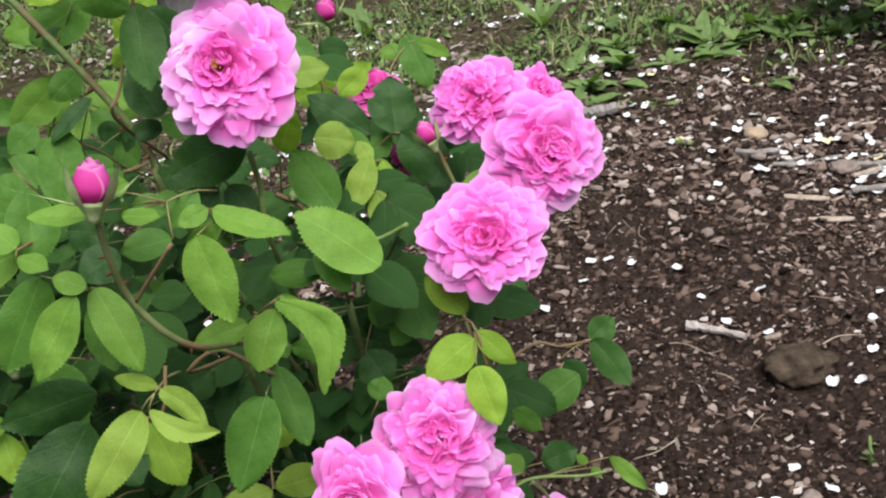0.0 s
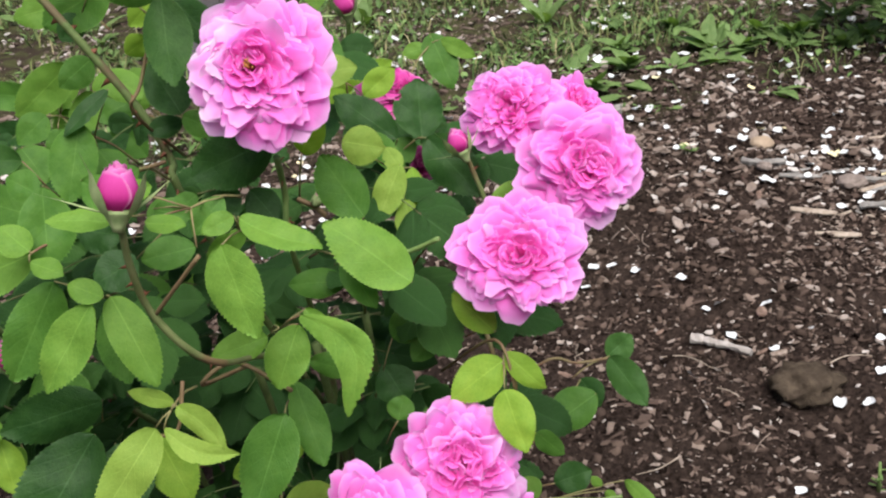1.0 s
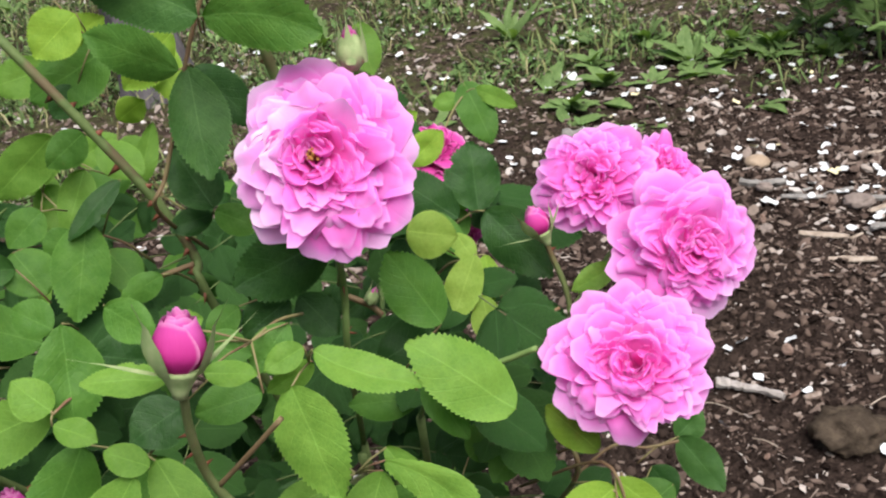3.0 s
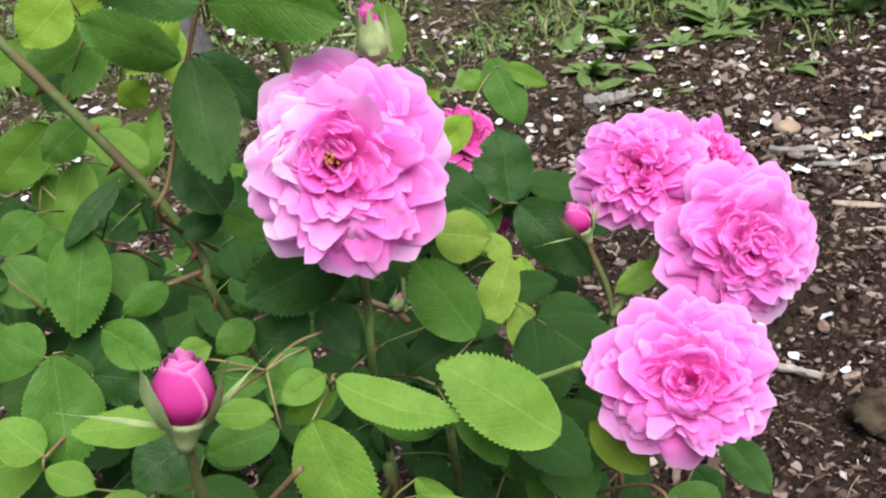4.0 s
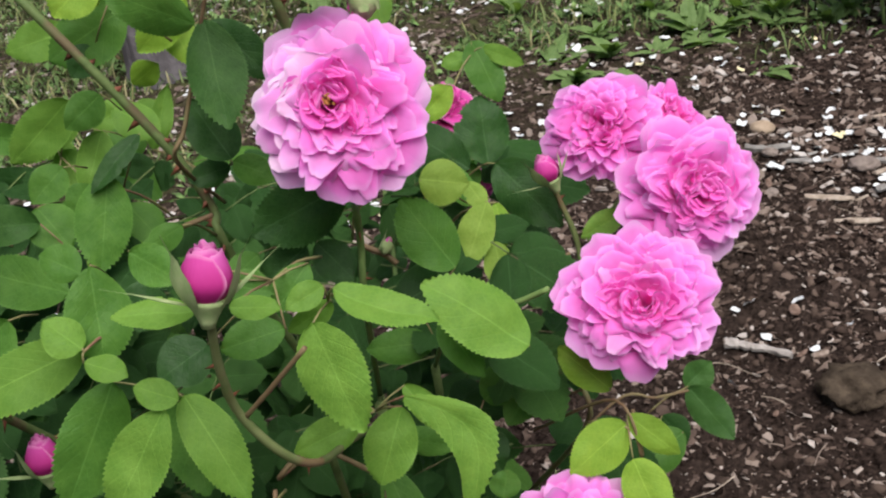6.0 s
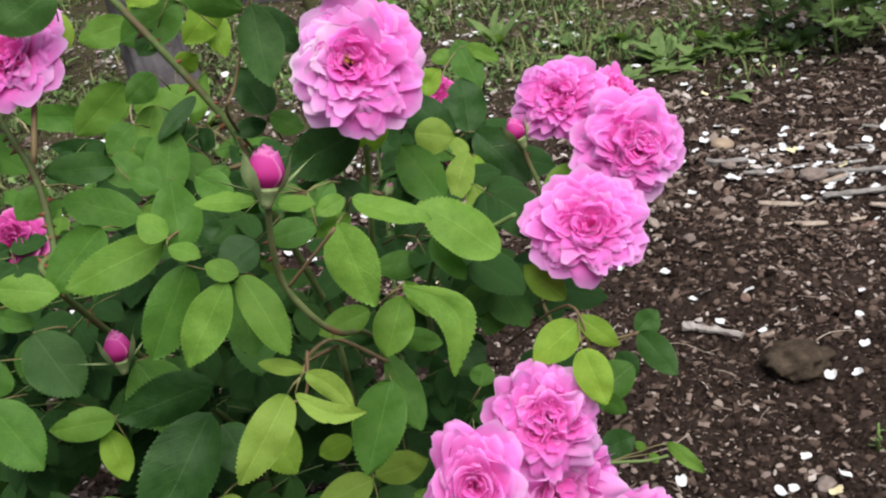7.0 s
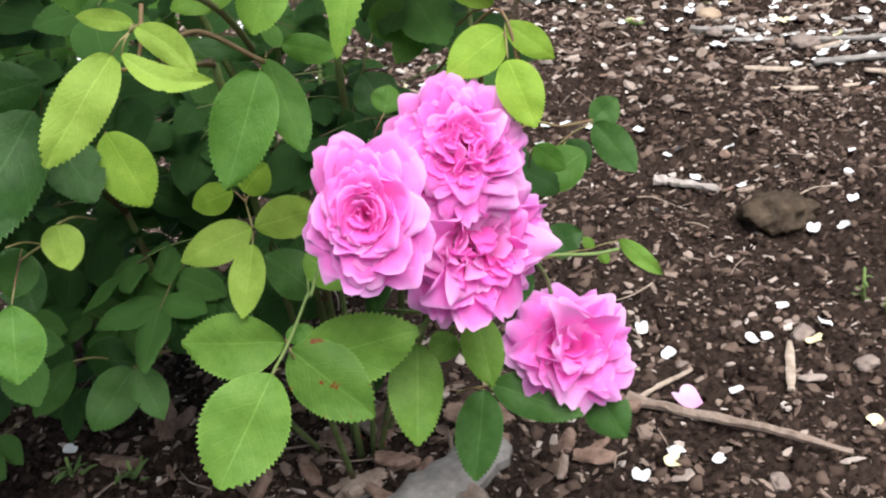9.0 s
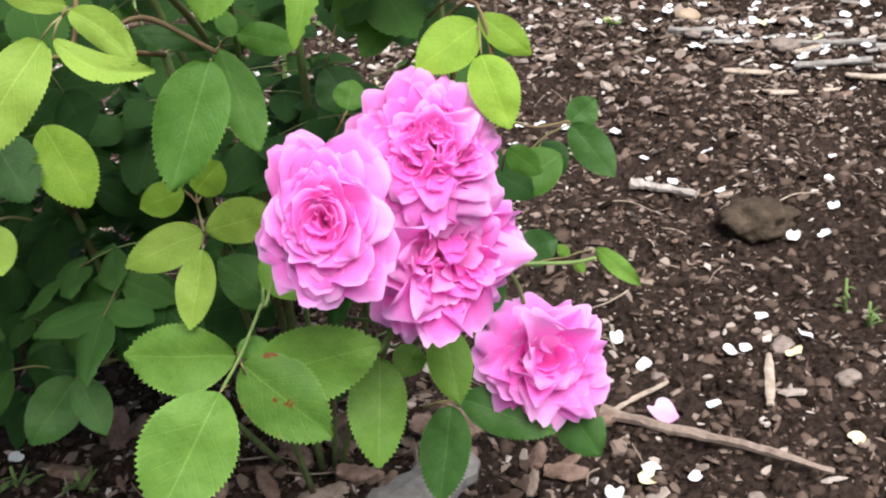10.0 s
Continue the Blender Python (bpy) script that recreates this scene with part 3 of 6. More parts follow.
def bloom(centre, axis, R, seed=1, count=120, squash=1.0, pale=0.0, deep=False, broad=1.0, quarters=4, swirl=0.5, heart=(0.0, 0.0), open_side=None, eye=False, ragged=0.0):
    """A full old rose: broad round outer petals, shingled rows of cupped ones, and a heart of folded quarters.
    swirl: share of the inner petals that furl round the quarters; heart: where the middle lies; open_side: where its petals are broad; ragged: share of limp, pointed petals."""
    rng = random.Random(seed)
    z = Vector(axis).normalized()
    x = Vector((0, 0, 1)).cross(z).normalized()
    turn = Matrix((x, z.cross(x), z)).transposed().to_4x4()
    at = Matrix.Translation(Vector(centre) - z * R * 0.12) @ turn @ Matrix.Diagonal((1, squash, 1, 1))
    # the green cup below the petals carries them
    v, f = tube([Vector((0, 0, -0.75 * R)), Vector((0, 0, -0.62 * R)), Vector((0, 0, -0.42 * R)), Vector((0, 0, -0.34 * R))], 0.13 * R, 10)
    flower = new("flower", mesh_of("flower", v, f, GREEN))
    flower.parent = rose_bush
    flower.matrix_local = Matrix.Translation(-ROOT) @ at
    first = rng.uniform(0, 6.28)
    lobes = [first + 6.283 * k / quarters + rng.uniform(-0.3, 0.3) for k in range(quarters)]
    guard = 13
    for k in range(count):
        a = first + k * 2.39996 + rng.uniform(-0.35, 0.35)
        limp_one = rng.random() < ragged
        fold, pointed, lean = 0.0, limp_one, 0.0
        if k < guard:
            g = k / guard
            r, w = R * rng.uniform(0.94, 1.03) * (1 - 0.04 * g), R * rng.uniform(0.38, 0.54)
            top, upright, cup, limp, ruffle = R * (-0.1 + 0.07 * g), 0.42, rng.uniform(-0.12, 0.1), rng.uniform(0.0, 0.12), rng.uniform(0.03, 0.08)
            pointed = False
            hub = Vector((0, 0, 0))
        else:
            g = (k - guard) / (count - guard - 1)
            r = R * (0.1 + 0.8 * (1 - g) ** 0.75) * rng.uniform(0.9, 1.05)
            w = R * (0.285 - 0.145 * g) * rng.uniform(0.75, 1.25) * broad
            if open_side is not None and math.cos(a - open_side) > 0.2 and r > 0.35 * R:
                w *= 1.45
            top = R * (0.25 * (1 - (r / R) ** 2) - 0.07 + rng.uniform(-0.03, 0.03))
            upright, cup, limp, ruffle = 0.5 + 0.35 * g + 0.5 * max(0.0, g - 0.5) * rng.uniform(0, 2), rng.uniform(-0.2, 0.4) * (0.5 + g), rng.uniform(-0.04, 0.06), rng.uniform(0.07, 0.2)
            lean = rng.gauss(0, 0.09 + 0.1 * g)
            hub = Vector((heart[0] * R, heart[1] * R, 0)) * g
            if g > 0.42 and rng.random() < swirl:
                q = lobes[k % quarters]
                far = R * rng.uniform(0.2, 0.34)
                hub = hub + Vector((far * math.cos(q), far * math.sin(q), R * rng.uniform(-0.02, 0.03)))
                r = R * (0.07 + 0.2 * (1 - g)) * rng.uniform(0.8, 1.3) + 0.04 * R
                w = R * rng.uniform(0.08, 0.15) * broad
                top, upright, fold = R * rng.uniform(0.15, 0.23), rng.uniform(0.75, 1.3), rng.choice((0, 0, 0.3, -0.25))
            elif g > 0.3 and rng.random() < 0.4:
                fold = rng.choice((0.2, 0.35, -0.2))
            if limp_one:
                fold, limp, ruffle = rng.choice((0.5, 0.7, -0.5, -0.3)), rng.uniform(-0.08, 0.12), 0.16
                lean += rng.gauss(0, 0.2)
                w *= 1.15
                r = min(R * 0.97, 1.2 * r + 0.1 * R)
        mat = DEEP if deep else PINK
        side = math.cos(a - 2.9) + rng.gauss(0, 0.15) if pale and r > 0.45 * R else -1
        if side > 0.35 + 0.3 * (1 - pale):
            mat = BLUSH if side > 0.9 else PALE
        elif not deep and rng.random() < 0.1 + 0.35 * ragged:
            mat = PALE
        me = petal_mesh(rng, R, r, top, w, mat, upright, cup, limp, fold, pointed, ruffle)
        m = Matrix.Translation(hub) @ pose(0, 0, 0, 0, 0, math.degrees(a)) @ pose(0, 0, R * rng.uniform(-0.02, 0.02), math.degrees(rng.gauss(0, 0.05 if k < guard else 0.1)), math.degrees(lean), math.degrees(rng.gauss(0, 0.05 if k < guard else 0.2)))
        part("petal", me, flower, at=m)
    if eye:
        eye_v, eye_f = [], []
        for k in range(16):
            a, rr = rng.uniform(0, 6.28), R * 0.07 * rng.random()
            o = Vector((rr * math.cos(a) + heart[0] * R, rr * math.sin(a) + heart[1] * R, R * 0.06))
            tv, tf = tube([o, o + Vector((0, 0, R * 0.06)), o + Vector((rng.uniform(-0.04, 0.04) * R, rng.uniform(-0.04, 0.04) * R, R * rng.uniform(0.09, 0.16)))], R * 0.013, 5)
            eye_f += [tuple(i + len(eye_v) for i in q) for q in tf]
            eye_v += tv
        part("stamen_tuft", mesh_of("stamen_tuft", eye_v, eye_f, STAMEN), flower, "golden brown stamens")
    for k in range(5):
        part("sepal", sepal_mesh(rng, R * 0.75, R * 0.16), flower, at=pose(0, 0, -0.5 * R, 0, 0, 72 * k + 20) @ pose(0.08 * R, 0, 0, 0, 20 + rng.uniform(-10, 25), 0))
    return flower


def sepal_mesh(rng, length, width, hook=0.25):
    verts, uvs, faces = [], [], []
    for i in range(9):
        s = i / 8
        hw = width * (0.75 + 0.25 * math.sin(math.pi * s / 0.5) if s < 0.4 else max(0.09, 0.9 - 2.3 * (s - 0.4)) * (1.15 - 0.6 * s)) * 0.5
        for u in (-1, 0, 1):
            lift = s * s if s < 0.6 else 0.36 + 0.35 * (s - 0.6)
            verts.append((s * length, u * hw, hook * length * lift + 0.25 * hw * abs(u)))
            uvs.append((0.5 + 0.5 * u, s))
    for i in range(8):
        for k in range(2):
            a = i * 3 + k
            faces.append((a, a + 3, a + 4, a + 1))
    return mesh_of("sepal", verts, faces, SEPAL, True, uvs)


def rosebud(foot, axis, h, open_share):
    """A pointed bud: wrapped magenta petals held by five sepals on a green cup."""
    rng = random.Random(int(h * 1e5))
    z = Vector(axis).normalized()
    x = Vector((0.2, -1, 0)).cross(z).normalized()
    at = Matrix.Translation(Vector(foot)) @ Matrix((x, z.cross(x), z)).transposed().to_4x4()
    v, f = [], []
    prof = [(0.11, -0.4), (0.15, -0.28), (0.2, -0.18), (0.25, -0.09), (0.31, -0.01), (0.345, 0.06), (0.28, 0.1)]
    if open_share < 0.4:
        prof = [(0.1, -0.14), (0.2, -0.05), (0.35, 0.1), (0.41, 0.28), (0.37, 0.5), (0.28, 0.66), (0.17, 0.78), (0.1, 0.8)]
    for r, zz in prof:
        v += [Vector((r * h * math.cos(a * 0.5236), r * h * math.sin(a * 0.5236), zz * h)) for a in range(12)]
    for i in range(len(prof) - 1):
        f += [(i * 12 + k, i * 12 + (k + 1) % 12, (i + 1) * 12 + (k + 1) % 12, (i + 1) * 12 + k) for k in range(12)]
    f.append(tuple(range(11, -1, -1)))
    bud = new("bud", mesh_of("bud", v, f, SEPAL))
    bud.parent = rose_bush
    bud.matrix_local = Matrix.Translation(-ROOT) @ at
    for k in range(9):
        shell = (1 - 0.09 * k) * (1.0 if open_share > 0.4 else 0.72)
        a0, span = k * 2.4 + 0.6, 3.1
        pv, uv, pf = [], [], []
        for i in range(9):
            s = i / 8
            rad = h * shell * 0.47 * (0.6 + 0.4 * math.sin(math.pi * 0.5 * min(1, s / 0.4)) if s < 0.4 else 1 - (1.25 - 0.6 * open_share) * (s - 0.4) ** 1.4)
            for j in range(9):
                u = j / 4 - 1
                a = a0 + 0.5 * span * u * (0.5 + 0.5 * math.sin(math.pi * min(1, 0.2 + 0.6 * s)))
                zz = h * (0.06 + (0.8 + 0.02 * k) * s * (1 - 0.07 * u * u * s + 0.025 * math.sin(5 * u + 2 * k) * s))
                rr = rad * (1 + 0.05 * u) + (0.03 * h if s > 0.9 else 0) * open_share
                pv.append(Vector((rr * math.cos(a), rr * math.sin(a), zz)))
                uv.append((0.5 + 0.5 * u, s))
        for i in range(8):
            for j in range(8):
                q = i * 9 + j
                pf.append((q, q + 1, q + 10, q + 9))
        part("petal", mesh_of("petal", pv, pf, BUDPINK if open_share > 0.5 and k % 2 else DEEP, True, uv), bud)
    for k, (turn, lean, wide, long) in enumerate(((8, -14, 0.26, 1.35), (24, -50, 0.64, 1.15), (160, -50, 0.66, 1.15), (196, -35, 0.16, 1.2), (262, -52, 0.6, 0.8)) if open_share > 0.4 else ((0, -90, 0.3, 1.2), (72, -92, 0.3, 1.35), (144, -88, 0.3, 1.3), (216, -91, 0.3, 1.1), (288, -80, 0.3, 1.2))):
        part("sepal", sepal_mesh(rng, h * long * rng.uniform(0.95, 1.05), h * wide, 0.75 if lean < -45 and open_share > 0.4 else 0.15), bud, at=pose(0, 0, 0, 0, 0, turn) @ pose((0.34 if open_share > 0.4 else 0.4) * h, 0, (0.0 if open_share > 0.4 else 0.06) * h, 0, lean, 0))
    return bud


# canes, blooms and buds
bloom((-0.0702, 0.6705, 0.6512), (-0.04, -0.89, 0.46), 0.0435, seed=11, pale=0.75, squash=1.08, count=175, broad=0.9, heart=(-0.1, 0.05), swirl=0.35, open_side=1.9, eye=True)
bloom((0.0565, 0.6752, 0.5174), (-0.15, -0.75, 0.65), 0.0450, seed=12, squash=0.95, count=205, broad=0.8, heart=(0.05, -0.1), swirl=0.3, open_side=1.4)
bloom((0.1079, 0.7405, 0.5375), (-0.01, -0.91, 0.42), 0.0440, seed=33, count=180, broad=0.85, heart=(0.1, -0.12), open_side=1.2)
bloom((0.0681, 0.7871, 0.5664), (-0.36, -0.68, 0.63), 0.0392, seed=14, squash=0.9, count=185, broad=0.8)
bloom((0.1186, 0.8036, 0.5578), (0.44, -0.49, 0.75), 0.0268, seed=15, count=80)
bloom((0.0045, 0.628, 0.4019), (0.03, -0.92, 0.4), 0.0435, seed=16, squash=1.05, count=215, broad=0.85, swirl=0.5, heart=(0.12, 0.05), quarters=5)
bloom((-0.0504, 0.5895, 0.3925), (-0.22, -0.9, 0.38), 0.0365, seed=17, squash=1.3, count=90, broad=1.5, swirl=0.25, quarters=3)
bloom((0.0092, 0.6249, 0.3451), (0.31, -0.92, 0.24), 0.0495, seed=18, ragged=0.6, count=130, broad=1.05)
bloom((0.0819, 0.7555, 0.1814), (0.12, -0.78, 0.62), 0.0520, seed=19, ragged=0.7, count=90, broad=1.2, swirl=0.1)
bloom((-0.0531, 0.7051, 0.7469), (0.18, -0.44, 0.88), 0.0298, seed=20, count=80)
# seen from below: the shade of its underside is put into magenta petals
bloom((-0.1438, 0.7038, 0.7537), (-0.18, -0.54, 0.82), 0.0208, seed=21, count=70, deep=True)
bloom((-0.2683, 0.692, 0.6928), (-0.28, -0.72, 0.64), 0.0366, seed=22, count=100, broad=1.15)
bloom((-0.3593, 0.8728, 0.5042), (-0.13, -0.83, 0.54), 0.0293, seed=23, deep=True, count=60)
bloom((-0.0060, 0.9485, 0.5350), (0.25, -0.33, 0.91), 0.0330, seed=24, deep=True, count=60)
bloom((0.0081, 0.9548, 0.4631), (0.27, -0.96, 0.02), 0.0175, seed=25, deep=True, count=50)
rosebud((-0.1292, 0.5555, 0.6287), (0.19, 0.24, 0.95), 0.0229, 0.62)
rosebud((-0.0505, 0.6984, 0.6815), (0.05, 0.19, 0.98), 0.0177, 0.25)
rosebud((0.0351, 0.7687, 0.5458), (-0.29, 0.24, 0.92), 0.0172, 0.45)
rosebud((-0.2595, 0.6889, 0.4784), (-0.01, 0.21, 0.98), 0.0216, 0.46)
rosebud((-0.0480, 1.1684, 0.5420), (-0.1, -0.1, 0.98), 0.0250, 0.46)
rosebud((-0.0658, 0.7633, 0.5266), (0.53, 0.1, 0.84), 0.0096, 0.3)
cane([(-0.048, 1.168, 0.535), (-0.053, 1.185, 0.505), (-0.055, 1.19, 0.49), (-0.06, 1.12, 0.38), (-0.08, 1.0, 0.2), (-0.085, 0.96, -0.01)], 0.0024, GREEN, 3)
cane([(-0.226, 0.803, 0.698), (-0.194, 0.791, 0.648), (-0.167, 0.782, 0.602), (-0.154, 0.779, 0.566), (-0.149, 0.776, 0.531), (-0.1, 0.86, 0.3)], 0.0027, CANE, 26)
cane([(-0.102, 0.746, 0.73), (-0.117, 0.744, 0.705), (-0.129, 0.741, 0.68), (-0.148, 0.73, 0.635), (-0.157, 0.731, 0.617), (-0.15, 0.8, 0.56)], 0.0011, RED, 0)
cane([(-0.304, 0.741, 0.656), (-0.282, 0.716, 0.607), (-0.279, 0.695, 0.564), (-0.28, 0.682, 0.538), (-0.22, 0.85, 0.3)], 0.0024, CANE, 46)
cane([(-0.257, 0.691, 0.673), (-0.267, 0.67, 0.629)], 0.0018, RED, 0)
cane([(-0.129, 0.555, 0.629), (-0.134, 0.566, 0.596), (-0.134, 0.577, 0.565), (-0.122, 0.582, 0.537), (-0.111, 0.602, 0.514), (-0.1, 0.66, 0.48), (-0.09, 0.78, 0.4)], 0.0019, STEM, 6)
cane([(-0.1, 0.562, 0.598), (-0.118, 0.57, 0.578), (-0.132, 0.578, 0.562)], 0.0011, RED, 0)
cane([(-0.098, 0.79, 0.704), (-0.094, 0.791, 0.671), (-0.09, 0.793, 0.642), (-0.084, 0.786, 0.594)], 0.003, CANE, 9)
cane([(-0.074, 0.695, 0.59), (-0.076, 0.712, 0.56), (-0.081, 0.724, 0.519), (-0.09, 0.84, 0.38)], 0.002, GREEN, 4)
cane([(0.012, 0.681, 0.53), (-0.006, 0.692, 0.519), (-0.037, 0.705, 0.508), (-0.05, 0.8, 0.42)], 0.0015, GREEN, 0)
cane([(0.036, 0.782, 0.54), (0.04, 0.785, 0.526), (0.047, 0.778, 0.492), (0.037, 0.767, 0.451), (0.034, 0.76, 0.419), (0.034, 0.753, 0.385), (0, 0.86, 0.25)], 0.0017, STEM, 3)
cane([(0.083, 0.791, 0.521), (0.06, 0.78, 0.501), (0.046, 0.774, 0.489)], 0.002, GREEN, 0)
cane([(0.122, 0.768, 0.48), (0.091, 0.766, 0.475), (0.047, 0.757, 0.456)], 0.002, GREEN, 0)
cane([(0.036, 0.746, 0.511), (0.016, 0.743, 0.505), (0.002, 0.739, 0.496), (-0.03, 0.82, 0.42)], 0.001, RED, 0)
cane([(-0.077, 0.769, 0.53), (-0.066, 0.765, 0.524), (-0.06, 0.762, 0.518)], 0.0018, RED, 0)
cane([(-0.15, 0.748, 0.577), (-0.168, 0.747, 0.574)], 0.0014, RED, 0)
cane([(-0.087, 0.649, 0.46), (-0.119, 0.661, 0.478), (-0.14, 0.657, 0.468), (-0.12, 0.72, 0.44)], 0.0014, RED, 0)
cane([(-0.131, 0.588, 0.515), (-0.137, 0.577, 0.493), (-0.149, 0.577, 0.49)], 0.0011, RED, 0)
cane([(0.045, 0.667, 0.456), (0.045, 0.656, 0.433), (0.037, 0.67, 0.462), (0, 0.74, 0.4)], 0.0009, RED, 0)
cane([(0.134, 0.879, 0.299), (0.109, 0.88, 0.298), (0.078, 0.883, 0.3), (0, 0.86, 0.25)], 0.0012, RED, 0)
cane([(0.121, 0.764, 0.249), (0.102, 0.765, 0.248), (0.063, 0.769, 0.251), (0.038, 0.766, 0.242), (0, 0.85, 0.15)], 0.0013, GREEN, 0)
cane([(0.062, 0.768, 0.249), (0.072, 0.785, 0.22), (0.079, 0.798, 0.181)], 0.0016, GREEN, 0)
cane([(-0.088, 0.63, 0.332), (-0.103, 0.619, 0.31), (-0.115, 0.612, 0.296)], 0.0009, GREEN, 0)
cane([(-0.082, 0.654, 0.332), (-0.089, 0.649, 0.321), (-0.09, 0.8, 0.3)], 0.001, GREEN, 0)
cane([(-0.033, 0.65, 0.278), (-0.022, 0.655, 0.288), (-0.006, 0.663, 0.304), (-0.03, 0.8, 0.28)], 0.0018, GREEN, 0)
cane([(0.014, 0.705, 0.192), (0.012, 0.722, 0.223), (-0.004, 0.731, 0.239), (-0.05, 0.82, 0.2)], 0.0014, GREEN, 0)
cane([(-0.092, 0.934, -0.01), (-0.099, 0.887, 0.18), (-0.1, 0.86, 0.3)], 0.0032, CANE, 5)
cane([(-0.122, 0.93, -0.01), (-0.204, 0.88, 0.18), (-0.22, 0.85, 0.3)], 0.0026, CANE, 5)
cane([(-0.09, 0.91, -0.01), (-0.09, 0.845, 0.23), (-0.09, 0.8, 0.4)], 0.0032, CANE, 5)
cane([(-0.09, 0.926, -0.01), (-0.09, 0.873, 0.22), (-0.09, 0.84, 0.38)], 0.0026, CANE, 5)
cane([(-0.068, 0.934, -0.01), (-0.011, 0.887, 0.155), (0, 0.86, 0.25)], 0.0026, CANE, 5)
cane([(-0.08, 0.91, -0.01), (-0.055, 0.845, 0.24), (-0.05, 0.8, 0.42)], 0.0026, CANE, 5)
cane([(-0.075, 0.91, -0.01), (-0.037, 0.845, 0.17), (-0.03, 0.8, 0.28)], 0.0026, CANE, 5)
cane([(-0.098, 0.878, -0.01), (-0.116, 0.789, 0.25), (-0.12, 0.72, 0.44)], 0.0026, CANE, 5)

# leaves that stand out
stalk = leaf_stalk((-0.13, 0.608, 0.498), (-0.137, 0.574, 0.507), (-0.134, 0.576, 0.51), (-0.133, 0.575, 0.509), (-0.142, 0.57, 0.499), (-0.146, 0.571, 0.5))
leaflet(stalk, (-0.1344, 0.5755, 0.5103), (-0.1604, 0.5831, 0.5158), (-0.18, -0.91, 0.38), 0.0103, Y, fold=0.1)
leaflet(stalk, (-0.1332, 0.5747, 0.5088), (-0.1111, 0.5578, 0.4888), (-0.2, -0.85, 0.49), 0.0153, Y, fold=0.35, curl=-0.06)
leaflet(stalk, (-0.142, 0.5701, 0.4991), (-0.1044, 0.5577, 0.4859), (-0.03, -0.77, 0.63), 0.0133, Y, fold=0.5, curl=0.14)
leaflet(stalk, (-0.1459, 0.5706, 0.4996), (-0.1805, 0.5421, 0.4653), (0.19, -0.84, 0.5), 0.0262, Y, fold=0.3, droop=0.08)
stalk = leaf_stalk((-0.158, 0.658, 0.535), (-0.166, 0.614, 0.557), (-0.164, 0.585, 0.569), (-0.159, 0.6, 0.564), (-0.165, 0.626, 0.548), (-0.158, 0.586, 0.571), (-0.187, 0.607, 0.574))
leaflet(stalk, (-0.1643, 0.5853, 0.5694), (-0.1962, 0.565, 0.5336), (-0.1, -0.83, 0.55), 0.0276, G, fold=0.15, droop=0.15)
leaflet(stalk, (-0.1586, 0.6001, 0.5642), (-0.1385, 0.5716, 0.5259), (0.28, -0.69, 0.66), 0.0237, G, fold=0.25, droop=0.1)
leaflet(stalk, (-0.1653, 0.6264, 0.5481), (-0.162, 0.5951, 0.514), (-0.15, -0.74, 0.66), 0.0302, M, fold=0.2)
leaflet(stalk, (-0.1576, 0.5859, 0.5715), (-0.1743, 0.5892, 0.5803), (0.18, -0.76, 0.63), 0.0141, G, fold=0.2)
leaflet(stalk, (-0.187, 0.6069, 0.5739), (-0.2148, 0.5827, 0.5312), (0.31, -0.9, 0.31), 0.0316, M, fold=0.12)
stalk = leaf_stalk((-0.242, 0.716, 0.347), (-0.256, 0.688, 0.363), (-0.201, 0.657, 0.467), (-0.203, 0.636, 0.458), (-0.203, 0.662, 0.432), (-0.179, 0.67, 0.429), (-0.256, 0.688, 0.363))
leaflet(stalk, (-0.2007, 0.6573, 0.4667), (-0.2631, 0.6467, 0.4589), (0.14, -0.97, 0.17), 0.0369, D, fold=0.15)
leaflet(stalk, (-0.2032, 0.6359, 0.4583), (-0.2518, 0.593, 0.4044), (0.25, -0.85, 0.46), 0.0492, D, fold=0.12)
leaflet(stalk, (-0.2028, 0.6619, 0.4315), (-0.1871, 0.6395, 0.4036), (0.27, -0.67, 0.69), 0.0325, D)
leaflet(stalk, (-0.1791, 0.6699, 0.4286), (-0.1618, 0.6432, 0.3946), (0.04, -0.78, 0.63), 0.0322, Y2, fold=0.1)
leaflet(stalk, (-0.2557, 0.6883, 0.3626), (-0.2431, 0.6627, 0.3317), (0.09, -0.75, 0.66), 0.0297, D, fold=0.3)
stalk = leaf_stalk((-0.093, 0.675, 0.554), (-0.093, 0.636, 0.574), (-0.1, 0.615, 0.577), (-0.089, 0.621, 0.589), (-0.093, 0.63, 0.586), (-0.092, 0.644, 0.569))
leaflet(stalk, (-0.1, 0.6149, 0.5773), (-0.0891, 0.5858, 0.5358), (-0.16, -0.83, 0.54), 0.0320, G, fold=0.1, droop=0.1)
leaflet(stalk, (-0.0886, 0.6205, 0.5888), (-0.0466, 0.6011, 0.5765), (0.06, -0.44, 0.9), 0.0205, G, fold=0.45, curl=0.08)
leaflet(stalk, (-0.0931, 0.6303, 0.5855), (-0.1108, 0.6234, 0.5816), (0.17, -0.78, 0.61), 0.0137, G, fold=0.25)
leaflet(stalk, (-0.0918, 0.6437, 0.5687), (-0.1142, 0.6391, 0.5606), (0.07, -0.94, 0.34), 0.0135, G)
stalk = leaf_stalk((-0.095, 0.672, 0.489), (-0.084, 0.637, 0.51), (-0.092, 0.641, 0.504), (-0.071, 0.625, 0.518), (-0.069, 0.624, 0.524), (-0.068, 0.643, 0.517))
leaflet(stalk, (-0.0921, 0.6407, 0.5039), (-0.125, 0.6312, 0.4999), (0.18, -0.85, 0.5), 0.0196, G, fold=0.3)
